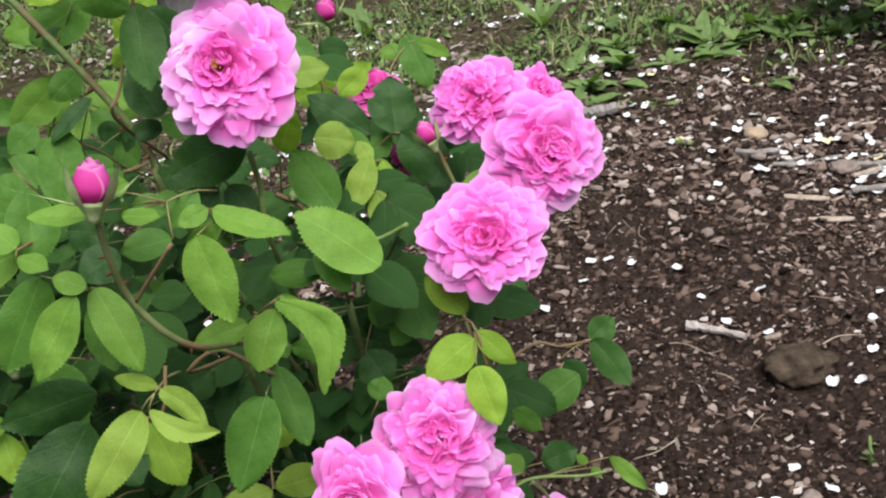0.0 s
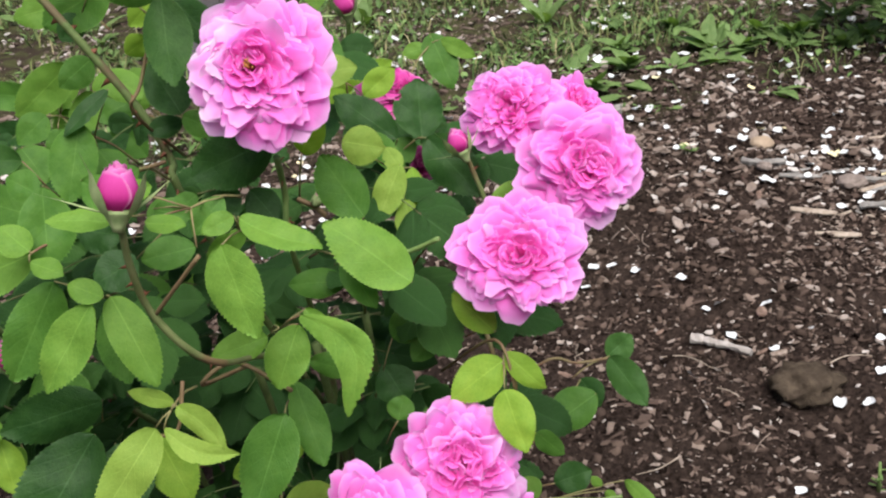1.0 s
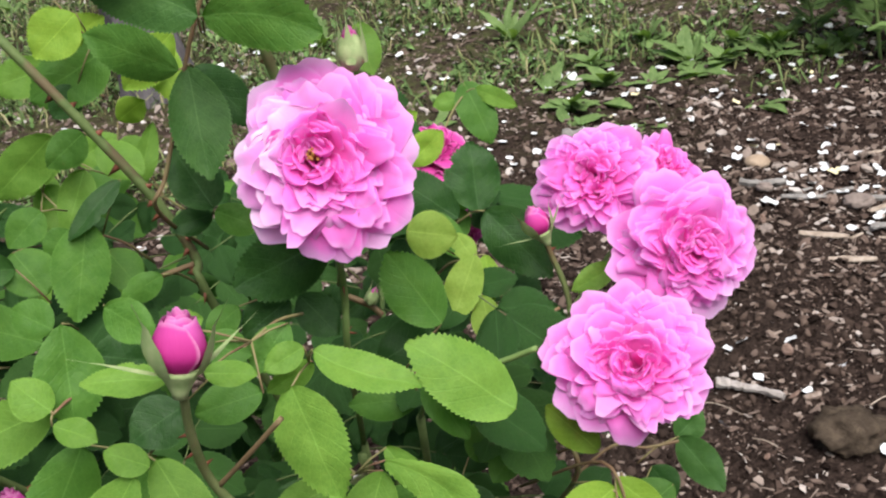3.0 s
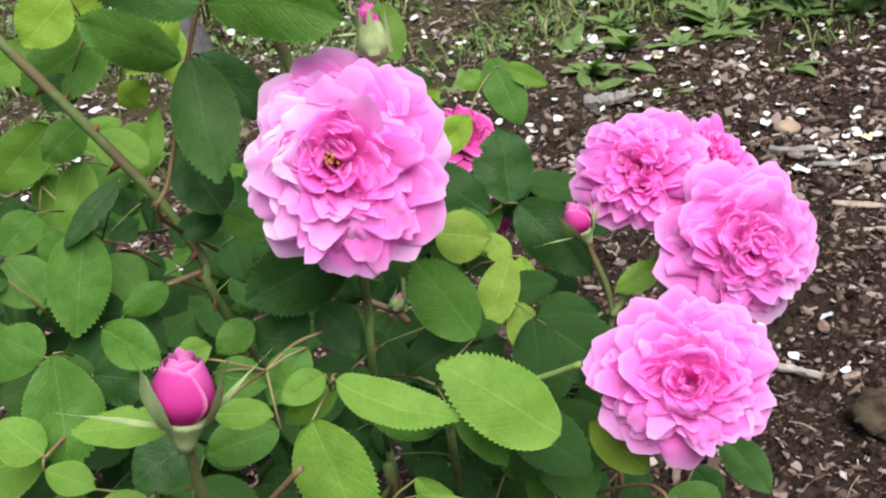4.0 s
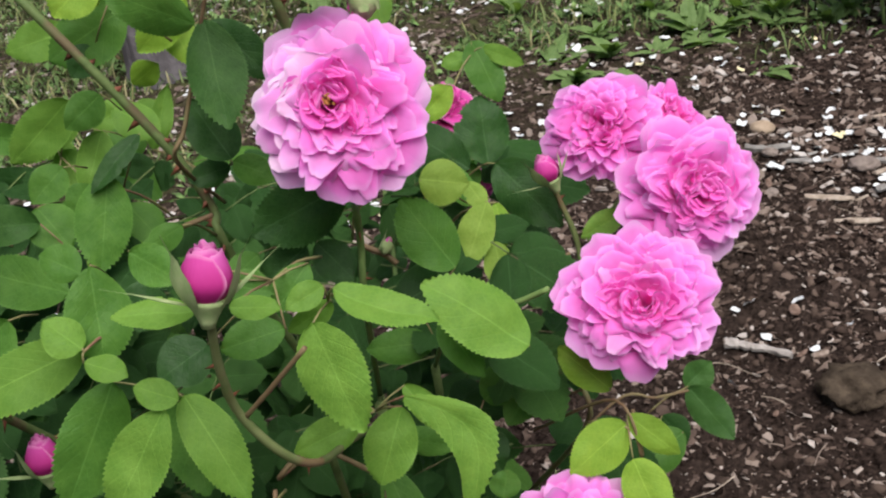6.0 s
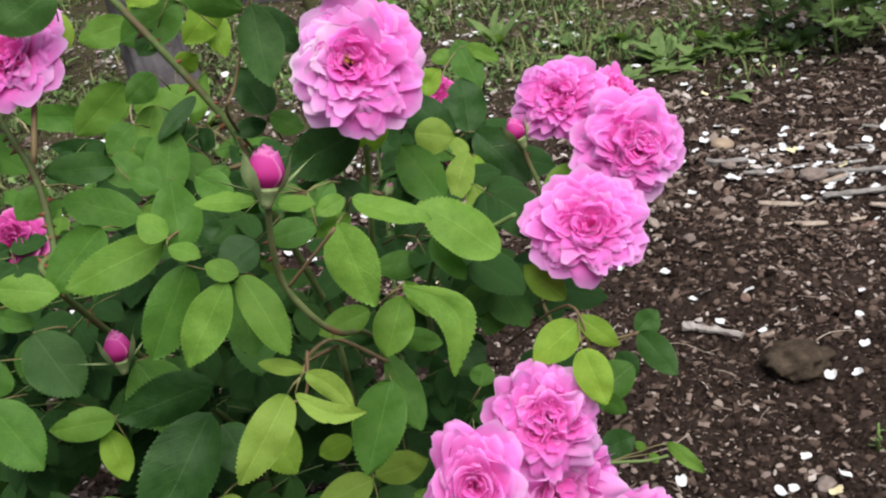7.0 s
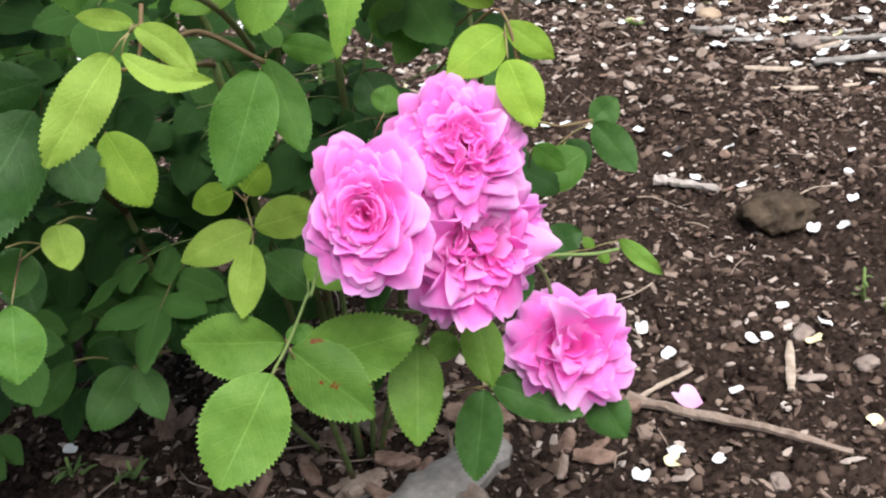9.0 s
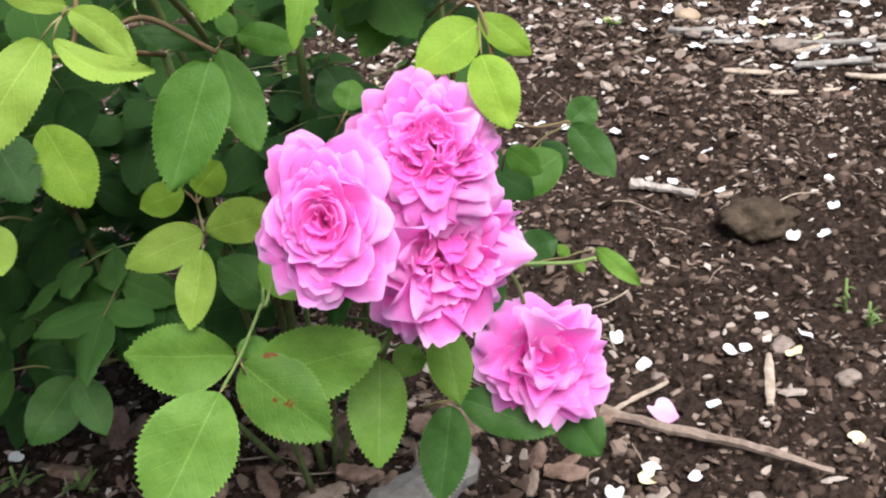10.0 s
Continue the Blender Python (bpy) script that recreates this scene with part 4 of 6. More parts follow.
leaflet(stalk, (-0.071, 0.625, 0.5177), (-0.0877, 0.6086, 0.4879), (0.03, -0.88, 0.47), 0.0266, G, fold=0.15)
leaflet(stalk, (-0.0687, 0.6243, 0.5237), (-0.0522, 0.5875, 0.4777), (-0.28, -0.8, 0.53), 0.0251, G, fold=0.25, droop=0.1, curl=-0.32)
leaflet(stalk, (-0.0684, 0.6434, 0.5171), (-0.0537, 0.6264, 0.4986), (-0.17, -0.79, 0.59), 0.0140, G)
stalk = leaf_stalk((-0.091, 0.733, 0.431), (-0.087, 0.684, 0.453), (-0.088, 0.616, 0.467), (-0.087, 0.663, 0.458), (-0.079, 0.664, 0.462), (-0.079, 0.684, 0.457), (-0.089, 0.703, 0.448))
leaflet(stalk, (-0.0879, 0.6161, 0.4672), (-0.1133, 0.5868, 0.4207), (0.1, -0.87, 0.49), 0.0343, M, fold=0.15)
leaflet(stalk, (-0.087, 0.6625, 0.4581), (-0.0745, 0.63, 0.4163), (0.12, -0.77, 0.63), 0.0233, M, fold=0.2)
leaflet(stalk, (-0.0788, 0.664, 0.4619), (-0.0853, 0.6721, 0.4759), (0.17, -0.82, 0.55), 0.0109, M)
leaflet(stalk, (-0.0789, 0.6843, 0.4573), (-0.0501, 0.6754, 0.449), (-0.2, -0.93, 0.32), 0.0172, M)
leaflet(stalk, (-0.0891, 0.7025, 0.4476), (-0.1305, 0.7006, 0.46), (0.13, -0.94, 0.3), 0.0145, D)
stalk = leaf_stalk((-0.075, 0.753, 0.494), (-0.053, 0.707, 0.516), (-0.006, 0.643, 0.524), (-0.045, 0.671, 0.531), (-0.031, 0.704, 0.54), (-0.066, 0.724, 0.512), (-0.048, 0.705, 0.498))
leaflet(stalk, (-0.0064, 0.6435, 0.524), (-0.0484, 0.6538, 0.5645), (0.39, -0.71, 0.58), 0.0365, G, fold=0.08)
leaflet(stalk, (-0.0447, 0.6713, 0.5306), (-0.0287, 0.6526, 0.5056), (0.21, -0.71, 0.67), 0.0187, M, fold=0.2)
leaflet(stalk, (-0.0307, 0.7042, 0.5399), (-0.051, 0.7157, 0.5792), (0.18, -0.91, 0.36), 0.0312, M, fold=0.08)
leaflet(stalk, (-0.066, 0.7241, 0.5115), (-0.0251, 0.7281, 0.5279), (-0.11, -0.86, 0.49), 0.0292, D)
leaflet(stalk, (-0.0477, 0.7046, 0.4981), (-0.0856, 0.7088, 0.4997), (-0.06, -0.79, 0.61), 0.0208, M)
stalk = leaf_stalk((-0.026, 0.802, 0.514), (-0.01, 0.767, 0.54), (-0.039, 0.745, 0.574), (-0.014, 0.76, 0.561), (-0.006, 0.744, 0.554), (0.001, 0.761, 0.544), (-0.006, 0.738, 0.532), (0.007, 0.757, 0.516), (-0.01, 0.78, 0.535))
leaflet(stalk, (-0.0395, 0.7452, 0.5745), (-0.0135, 0.7415, 0.5675), (-0, -0.89, 0.46), 0.0270, Y, fold=0.1)
leaflet(stalk, (-0.0136, 0.7596, 0.5608), (-0.0062, 0.7494, 0.5478), (0.06, -0.77, 0.64), 0.0137, Y)
leaflet(stalk, (-0.0057, 0.7443, 0.5543), (-0.0239, 0.7263, 0.5269), (0.03, -0.84, 0.54), 0.0212, Y, fold=0.12)
leaflet(stalk, (0.001, 0.7612, 0.5439), (0, 0.7446, 0.5235), (-0.03, -0.77, 0.63), 0.0148, Y2)
leaflet(stalk, (-0.0059, 0.738, 0.5323), (-0.0051, 0.7197, 0.5105), (0.04, -0.77, 0.64), 0.0183, Y, fold=0.15)
leaflet(stalk, (0.007, 0.7571, 0.5161), (0.007, 0.7376, 0.493), (-0.32, -0.72, 0.61), 0.0160, M)
leaflet(stalk, (-0.01, 0.7798, 0.5354), (-0.0214, 0.7964, 0.5589), (-0.03, -0.82, 0.57), 0.0171, M)
stalk = leaf_stalk((-0.019, 0.869, 0.498), (0.004, 0.849, 0.528), (-0.007, 0.803, 0.548), (0.009, 0.849, 0.527), (0.012, 0.842, 0.531), (0.003, 0.86, 0.524))
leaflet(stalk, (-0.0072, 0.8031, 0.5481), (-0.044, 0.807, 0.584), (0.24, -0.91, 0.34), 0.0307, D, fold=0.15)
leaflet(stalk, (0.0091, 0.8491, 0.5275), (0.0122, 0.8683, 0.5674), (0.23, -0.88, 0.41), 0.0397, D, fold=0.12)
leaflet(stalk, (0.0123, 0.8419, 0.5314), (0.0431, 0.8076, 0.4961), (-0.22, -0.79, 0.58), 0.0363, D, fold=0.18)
leaflet(stalk, (0.0034, 0.8601, 0.5236), (-0.0211, 0.8499, 0.5114), (0.08, -0.84, 0.54), 0.0218, M)
stalk = leaf_stalk((0.003, 0.987, 0.527), (0.026, 1.009, 0.548), (0.027, 1.013, 0.556), (0.034, 1.01, 0.55), (0.023, 1.008, 0.546))
leaflet(stalk, (0.0268, 1.0126, 0.5557), (0.0399, 0.9889, 0.5141), (0.13, -0.84, 0.52), 0.0309, M, fold=0.1)
leaflet(stalk, (0.0341, 1.0099, 0.5499), (0.0615, 0.9966, 0.5352), (-0.29, -0.91, 0.28), 0.0149, G)
leaflet(stalk, (0.0233, 1.0077, 0.546), (0.0014, 1.0065, 0.544), (-0, -0.85, 0.52), 0.0153, G)
stalk = leaf_stalk((-0.042, 0.874, 0.529), (-0.038, 0.854, 0.576), (-0.059, 0.816, 0.598), (-0.054, 0.848, 0.619), (-0.028, 0.865, 0.56))
leaflet(stalk, (-0.0594, 0.8157, 0.598), (-0.0265, 0.8196, 0.5974), (0.11, -0.85, 0.51), 0.0245, Y)
leaflet(stalk, (-0.0544, 0.8484, 0.6187), (-0.0364, 0.8311, 0.5949), (0.14, -0.75, 0.65), 0.0210, M)
leaflet(stalk, (-0.0282, 0.8649, 0.5603), (-0.0034, 0.8723, 0.5755), (0.1, -0.95, 0.29), 0.0213, Y2)
stalk = leaf_stalk((-0.056, 0.808, 0.649), (-0.044, 0.788, 0.675), (-0.044, 0.788, 0.675))
leaflet(stalk, (-0.0441, 0.7885, 0.6749), (-0.0415, 0.7701, 0.6526), (0.07, -0.77, 0.64), 0.0185, G, fold=0.15)
stalk = leaf_stalk((-0.099, 0.755, 0.538), (-0.1, 0.722, 0.565), (-0.077, 0.712, 0.595), (-0.099, 0.727, 0.559), (-0.103, 0.718, 0.563), (-0.127, 0.71, 0.568))
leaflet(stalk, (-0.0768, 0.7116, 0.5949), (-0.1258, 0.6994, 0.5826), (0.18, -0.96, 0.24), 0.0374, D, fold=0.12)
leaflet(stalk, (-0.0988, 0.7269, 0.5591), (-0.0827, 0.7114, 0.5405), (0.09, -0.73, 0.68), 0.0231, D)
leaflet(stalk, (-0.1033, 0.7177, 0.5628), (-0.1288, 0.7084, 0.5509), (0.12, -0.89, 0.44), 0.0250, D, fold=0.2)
leaflet(stalk, (-0.1273, 0.7098, 0.5677), (-0.1453, 0.7027, 0.559), (0.09, -0.85, 0.51), 0.0162, M)
stalk = leaf_stalk((-0.127, 0.809, 0.649), (-0.13, 0.781, 0.67), (-0.127, 0.742, 0.682), (-0.134, 0.758, 0.676), (-0.13, 0.781, 0.67), (-0.109, 0.697, 0.715), (-0.111, 0.697, 0.715), (-0.105, 0.702, 0.726), (-0.1, 0.703, 0.729))
leaflet(stalk, (-0.127, 0.7419, 0.6815), (-0.1253, 0.7064, 0.639), (0, -0.77, 0.64), 0.0309, D2, fold=0.12, droop=0.05)
leaflet(stalk, (-0.1341, 0.7577, 0.676), (-0.1789, 0.7766, 0.6972), (-0.26, -0.93, 0.27), 0.0276, M, fold=0.2)
leaflet(stalk, (-0.1296, 0.7814, 0.67), (-0.1032, 0.7582, 0.6403), (-0.22, -0.85, 0.47), 0.0235, D)
leaflet(stalk, (-0.1088, 0.6969, 0.7151), (-0.0612, 0.682, 0.7022), (-0.24, -0.95, 0.2), 0.0310, M, fold=0.25, curl=-0.08)
leaflet(stalk, (-0.1109, 0.6972, 0.7153), (-0.1566, 0.7066, 0.7288), (-0.13, -0.96, 0.24), 0.0320, D2, fold=0.25, curl=0.1)
leaflet(stalk, (-0.1047, 0.7016, 0.7258), (-0.1168, 0.704, 0.732), (-0.06, -0.97, 0.24), 0.0123, D2)
leaflet(stalk, (-0.1004, 0.7026, 0.7287), (-0.0874, 0.7133, 0.7509), (0.12, -0.92, 0.37), 0.0187, D2)
stalk = leaf_stalk((-0.13, 0.784, 0.575), (-0.134, 0.753, 0.601), (-0.132, 0.741, 0.608), (-0.132, 0.741, 0.607), (-0.136, 0.759, 0.598))
leaflet(stalk, (-0.1318, 0.7414, 0.6081), (-0.1457, 0.7536, 0.64), (0.37, -0.8, 0.47), 0.0297, D, fold=0.15)
leaflet(stalk, (-0.1315, 0.7409, 0.6071), (-0.1111, 0.733, 0.5969), (-0.14, -0.9, 0.41), 0.0172, M, fold=0.15)
leaflet(stalk, (-0.1359, 0.7588, 0.5978), (-0.1575, 0.7517, 0.597), (0.26, -0.85, 0.46), 0.0155, D)
stalk = leaf_stalk((-0.18, 0.797, 0.559), (-0.197, 0.774, 0.591), (-0.198, 0.757, 0.607), (-0.178, 0.766, 0.623), (-0.211, 0.782, 0.59), (-0.198, 0.777, 0.581))
leaflet(stalk, (-0.1984, 0.7569, 0.6071), (-0.2109, 0.7297, 0.5655), (0.21, -0.85, 0.49), 0.0317, M, fold=0.12)
leaflet(stalk, (-0.1784, 0.766, 0.6228), (-0.2073, 0.7452, 0.6052), (-0.02, -0.63, 0.78), 0.0137, D, fold=0.5)
leaflet(stalk, (-0.2111, 0.7823, 0.5904), (-0.2284, 0.7719, 0.5815), (0.35, -0.87, 0.33), 0.0244, M)
leaflet(stalk, (-0.1982, 0.7767, 0.581), (-0.1835, 0.7611, 0.5646), (0.27, -0.57, 0.78), 0.0251, M)
stalk = leaf_stalk((-0.154, 0.765, 0.557), (-0.165, 0.74, 0.578), (-0.165, 0.74, 0.578))
leaflet(stalk, (-0.1653, 0.7397, 0.5781), (-0.1881, 0.7344, 0.5704), (0.08, -0.92, 0.39), 0.0153, M, fold=0.15)
stalk = leaf_stalk((-0.191, 0.739, 0.54), (-0.203, 0.71, 0.556), (-0.178, 0.667, 0.604), (-0.186, 0.63, 0.618), (-0.196, 0.647, 0.607), (-0.203, 0.71, 0.556))
leaflet(stalk, (-0.178, 0.6667, 0.6035), (-0.1571, 0.6538, 0.5897), (-0.15, -0.82, 0.55), 0.0206, M, fold=0.15)
leaflet(stalk, (-0.1864, 0.6297, 0.6178), (-0.1865, 0.6056, 0.5824), (0.4, -0.76, 0.52), 0.0313, M, fold=0.1, droop=0.1)
leaflet(stalk, (-0.196, 0.647, 0.6072), (-0.2131, 0.6544, 0.6167), (-0.05, -0.83, 0.56), 0.0190, M)
leaflet(stalk, (-0.2027, 0.71, 0.5561), (-0.1759, 0.7031, 0.5513), (-0.13, -0.85, 0.52), 0.0273, D)
stalk = leaf_stalk((-0.182, 0.632, 0.582), (-0.192, 0.601, 0.594), (-0.192, 0.602, 0.595), (-0.193, 0.599, 0.59))
leaflet(stalk, (-0.1923, 0.6017, 0.5948), (-0.2049, 0.607, 0.6092), (0.46, -0.62, 0.64), 0.0186, G)
leaflet(stalk, (-0.1926, 0.5991, 0.5901), (-0.1754, 0.5905, 0.5854), (-0.03, -0.52, 0.85), 0.0135, G)
stalk = leaf_stalk((-0.094, 0.669, 0.58), (-0.113, 0.625, 0.596), (-0.138, 0.573, 0.617), (-0.128, 0.589, 0.607), (-0.111, 0.608, 0.581), (-0.133, 0.629, 0.597), (-0.143, 0.625, 0.61), (-0.148, 0.626, 0.571), (-0.098, 0.638, 0.594))
leaflet(stalk, (-0.1378, 0.5729, 0.617), (-0.1677, 0.5698, 0.6251), (0.28, -0.36, 0.89), 0.0163, G, fold=0.2)
leaflet(stalk, (-0.1279, 0.5886, 0.6072), (-0.1078, 0.5838, 0.6053), (-0.05, -0.54, 0.84), 0.0124, G, fold=0.2)
leaflet(stalk, (-0.1113, 0.608, 0.5813), (-0.1383, 0.6004, 0.582), (0.24, -0.79, 0.57), 0.0190, M, fold=0.12)
leaflet(stalk, (-0.1325, 0.6286, 0.5966), (-0.1137, 0.6215, 0.5919), (-0.13, -0.77, 0.63), 0.0175, M)
leaflet(stalk, (-0.143, 0.6246, 0.6095), (-0.1297, 0.623, 0.6122), (-0.2, -0.86, 0.48), 0.0119, G)
leaflet(stalk, (-0.1475, 0.6264, 0.5709), (-0.1716, 0.6167, 0.5639), (0.05, -0.67, 0.74), 0.0258, D)
leaflet(stalk, (-0.0978, 0.6376, 0.5944), (-0.1157, 0.6256, 0.5804), (0.08, -0.81, 0.59), 0.0187, M)
stalk = leaf_stalk((-0.213, 0.756, 0.536), (-0.228, 0.714, 0.564), (-0.199, 0.623, 0.583), (-0.238, 0.66, 0.585), (-0.225, 0.714, 0.565), (-0.241, 0.759, 0.587), (-0.23, 0.731, 0.553))
leaflet(stalk, (-0.1993, 0.6233, 0.5833), (-0.2589, 0.6161, 0.5704), (-0.03, -0.81, 0.58), 0.0287, G, fold=0.2)
leaflet(stalk, (-0.2384, 0.6603, 0.5855), (-0.2794, 0.645, 0.5553), (0.05, -0.92, 0.4), 0.0313, M)
leaflet(stalk, (-0.2246, 0.7142, 0.5652), (-0.2754, 0.7314, 0.5832), (-0.01, -0.74, 0.67), 0.0294, M, fold=0.1)
leaflet(stalk, (-0.241, 0.7594, 0.5872), (-0.2894, 0.7608, 0.5928), (0.02, -0.9, 0.42), 0.0237, D2)
leaflet(stalk, (-0.2303, 0.7309, 0.5529), (-0.2048, 0.7151, 0.5377), (-0.26, -0.85, 0.45), 0.0307, D2)
stalk = leaf_stalk((-0.292, 0.684, 0.529), (-0.313, 0.657, 0.548), (-0.307, 0.648, 0.565), (-0.315, 0.66, 0.542))
leaflet(stalk, (-0.3065, 0.6483, 0.5649), (-0.2699, 0.6403, 0.5575), (-0.05, -0.8, 0.6), 0.0249, G, fold=0.15)
leaflet(stalk, (-0.3147, 0.6599, 0.5418), (-0.2924, 0.6503, 0.5359), (-0.11, -0.69, 0.71), 0.0160, M)
stalk = leaf_stalk((-0.291, 0.735, 0.485), (-0.316, 0.715, 0.499), (-0.316, 0.715, 0.499))
leaflet(stalk, (-0.3164, 0.7153, 0.4988), (-0.2909, 0.6825, 0.4635), (0.17, -0.66, 0.73), 0.0424, D2, fold=0.05)
stalk = leaf_stalk((-0.238, 0.755, 0.438), (-0.262, 0.734, 0.452), (-0.271, 0.675, 0.445), (-0.28, 0.682, 0.434), (-0.351, 0.691, 0.466), (-0.345, 0.72, 0.481), (-0.262, 0.734, 0.452))
leaflet(stalk, (-0.2711, 0.6748, 0.4446), (-0.3135, 0.6737, 0.4457), (0.04, -0.88, 0.47), 0.0239, G, fold=0.2)
leaflet(stalk, (-0.2805, 0.6815, 0.4342), (-0.2719, 0.6609, 0.4048), (0.41, -0.69, 0.6), 0.0224, Y2)
leaflet(stalk, (-0.3511, 0.6907, 0.4665), (-0.32, 0.6552, 0.431), (-0.1, -0.75, 0.66), 0.0387, M, fold=0.12)
leaflet(stalk, (-0.345, 0.7195, 0.4808), (-0.3626, 0.7072, 0.4655), (0.12, -0.84, 0.53), 0.0352, M)
leaflet(stalk, (-0.2618, 0.7336, 0.4522), (-0.233, 0.6935, 0.4139), (-0.14, -0.74, 0.66), 0.0488, M)
stalk = leaf_stalk((0.023, 0.689, 0.437), (0.04, 0.659, 0.451), (0.04, 0.662, 0.452), (0.041, 0.664, 0.456), (0.038, 0.646, 0.442))
leaflet(stalk, (0.04, 0.6618, 0.4519), (0.0059, 0.6468, 0.4391), (0.14, -0.81, 0.56), 0.0278, Y2, fold=0.12)
leaflet(stalk, (0.0409, 0.6637, 0.4559), (0.0618, 0.6436, 0.4397), (-0.33, -0.78, 0.54), 0.0173, Y2, fold=0.15)
leaflet(stalk, (0.0379, 0.6458, 0.4415), (0.0449, 0.6204, 0.4125), (-0.14, -0.76, 0.63), 0.0259, Y2, fold=0.12)
stalk = leaf_stalk((0.105, 0.894, 0.274), (0.137, 0.896, 0.289), (0.139, 0.896, 0.289), (0.137, 0.896, 0.289))
leaflet(stalk, (0.1387, 0.8961, 0.2891), (0.1615, 0.8621, 0.2577), (-0.31, -0.75, 0.58), 0.0299, D2, fold=0.1)
leaflet(stalk, (0.1367, 0.8964, 0.2894), (0.1596, 0.8996, 0.305), (-0.12, -0.92, 0.37), 0.0262, D2, fold=0.25)
stalk = leaf_stalk((0.046, 0.816, 0.219), (0.074, 0.805, 0.237), (0.118, 0.843, 0.291), (0.109, 0.866, 0.291), (0.074, 0.805, 0.237), (0.057, 0.705, 0.363))
leaflet(stalk, (0.1184, 0.8426, 0.2911), (0.0777, 0.828, 0.2764), (0.06, -0.79, 0.62), 0.0362, M)
leaflet(stalk, (0.1088, 0.8662, 0.2913), (0.1209, 0.8489, 0.273), (-0.37, -0.78, 0.5), 0.0259, D)
leaflet(stalk, (0.0738, 0.805, 0.2369), (0.1035, 0.8024, 0.2467), (-0.24, -0.82, 0.52), 0.0282, D)
leaflet(stalk, (0.0574, 0.7046, 0.3634), (0.0728, 0.6917, 0.3512), (-0.42, -0.84, 0.36), 0.0174, M)
stalk = leaf_stalk((0.02, 0.708, 0.444), (0.038, 0.683, 0.46), (0.038, 0.683, 0.46))
leaflet(stalk, (0.0381, 0.6827, 0.4595), (0.0153, 0.6978, 0.4833), (0.03, -0.83, 0.55), 0.0218, Y2)
stalk = leaf_stalk((-0.1, 0.653, 0.281), (-0.102, 0.615, 0.302), (-0.105, 0.624, 0.307), (-0.109, 0.562, 0.328), (-0.1, 0.621, 0.295), (-0.103, 0.616, 0.308), (-0.105, 0.625, 0.309))
leaflet(stalk, (-0.105, 0.6238, 0.3073), (-0.1624, 0.6257, 0.3159), (0.03, -0.93, 0.38), 0.0396, G2, fold=0.12)
leaflet(stalk, (-0.1087, 0.5623, 0.3283), (-0.1432, 0.5291, 0.2887), (0.12, -0.81, 0.57), 0.0475, G2, fold=0.1, droop=0.1)
leaflet(stalk, (-0.1003, 0.6168, 0.2974), (-0.0321, 0.6107, 0.3073), (-0.07, -0.95, 0.31), 0.0440, G2, fold=0.12)
leaflet(stalk, (-0.1032, 0.6196, 0.3047), (-0.0641, 0.5866, 0.2732), (-0.29, -0.76, 0.58), 0.0430, RUST, fold=0.1)
leaflet(stalk, (-0.1047, 0.6247, 0.3089), (-0.0885, 0.6254, 0.3127), (-0.1, -0.81, 0.57), 0.0126, M)
stalk = leaf_stalk((-0.041, 0.68, 0.259), (-0.032, 0.65, 0.274), (-0.032, 0.65, 0.274))
leaflet(stalk, (-0.0323, 0.6504, 0.2744), (-0.0415, 0.6132, 0.2279), (0.21, -0.78, 0.58), 0.0358, G2, fold=0.35)
stalk = leaf_stalk((-0.022, 0.716, 0.236), (-0.004, 0.688, 0.257), (0.007, 0.686, 0.27), (-0.008, 0.689, 0.253))
leaflet(stalk, (0.007, 0.6858, 0.2702), (0.0094, 0.6509, 0.2337), (-0.01, -0.72, 0.69), 0.0283, G, fold=0.25)
leaflet(stalk, (-0.0083, 0.6888, 0.2526), (-0.0221, 0.677, 0.2416), (-0, -0.68, 0.73), 0.0216, G2)
stalk = leaf_stalk((-0.007, 0.732, 0.175), (0.009, 0.707, 0.192), (0.009, 0.707, 0.192))
leaflet(stalk, (0.0095, 0.7067, 0.1922), (-0.009, 0.6706, 0.1468), (-0.29, -0.69, 0.66), 0.0361, D2, fold=0.2)
stalk = leaf_stalk((-0.005, 0.777, 0.144), (0.039, 0.759, 0.153), (0.02, 0.758, 0.159), (0.095, 0.763, 0.135))
leaflet(stalk, (0.0204, 0.7577, 0.1593), (0.0787, 0.7258, 0.1416), (-0.19, -0.72, 0.67), 0.0345, D2, fold=0.15)
leaflet(stalk, (0.0951, 0.7628, 0.1345), (0.1107, 0.7337, 0.1076), (-0.35, -0.73, 0.58), 0.0375, D2, fold=0.12)
stalk = leaf_stalk((-0.181, 0.791, 0.208), (-0.205, 0.76, 0.232), (-0.22, 0.741, 0.236), (-0.209, 0.707, 0.257), (-0.222, 0.76, 0.228), (-0.198, 0.773, 0.235), (-0.199, 0.769, 0.228))
leaflet(stalk, (-0.2197, 0.7408, 0.2359), (-0.2506, 0.714, 0.2108), (0.17, -0.77, 0.62), 0.0350, D2, fold=0.12)
leaflet(stalk, (-0.2087, 0.7068, 0.2572), (-0.1959, 0.6804, 0.2326), (0.08, -0.66, 0.75), 0.0237, D2, fold=0.15)
leaflet(stalk, (-0.2219, 0.7597, 0.2284), (-0.2579, 0.7665, 0.2349), (-0.11, -0.93, 0.35), 0.0337, D, fold=0.1)
leaflet(stalk, (-0.1981, 0.7729, 0.2346), (-0.22, 0.7811, 0.2481), (-0.03, -0.87, 0.49), 0.0246, D)
leaflet(stalk, (-0.1995, 0.7693, 0.2278), (-0.1764, 0.7733, 0.2439), (-0.21, -0.83, 0.51), 0.0267, D)
stalk = leaf_stalk((-0.235, 0.768, 0.227), (-0.258, 0.748, 0.245), (-0.258, 0.748, 0.245))
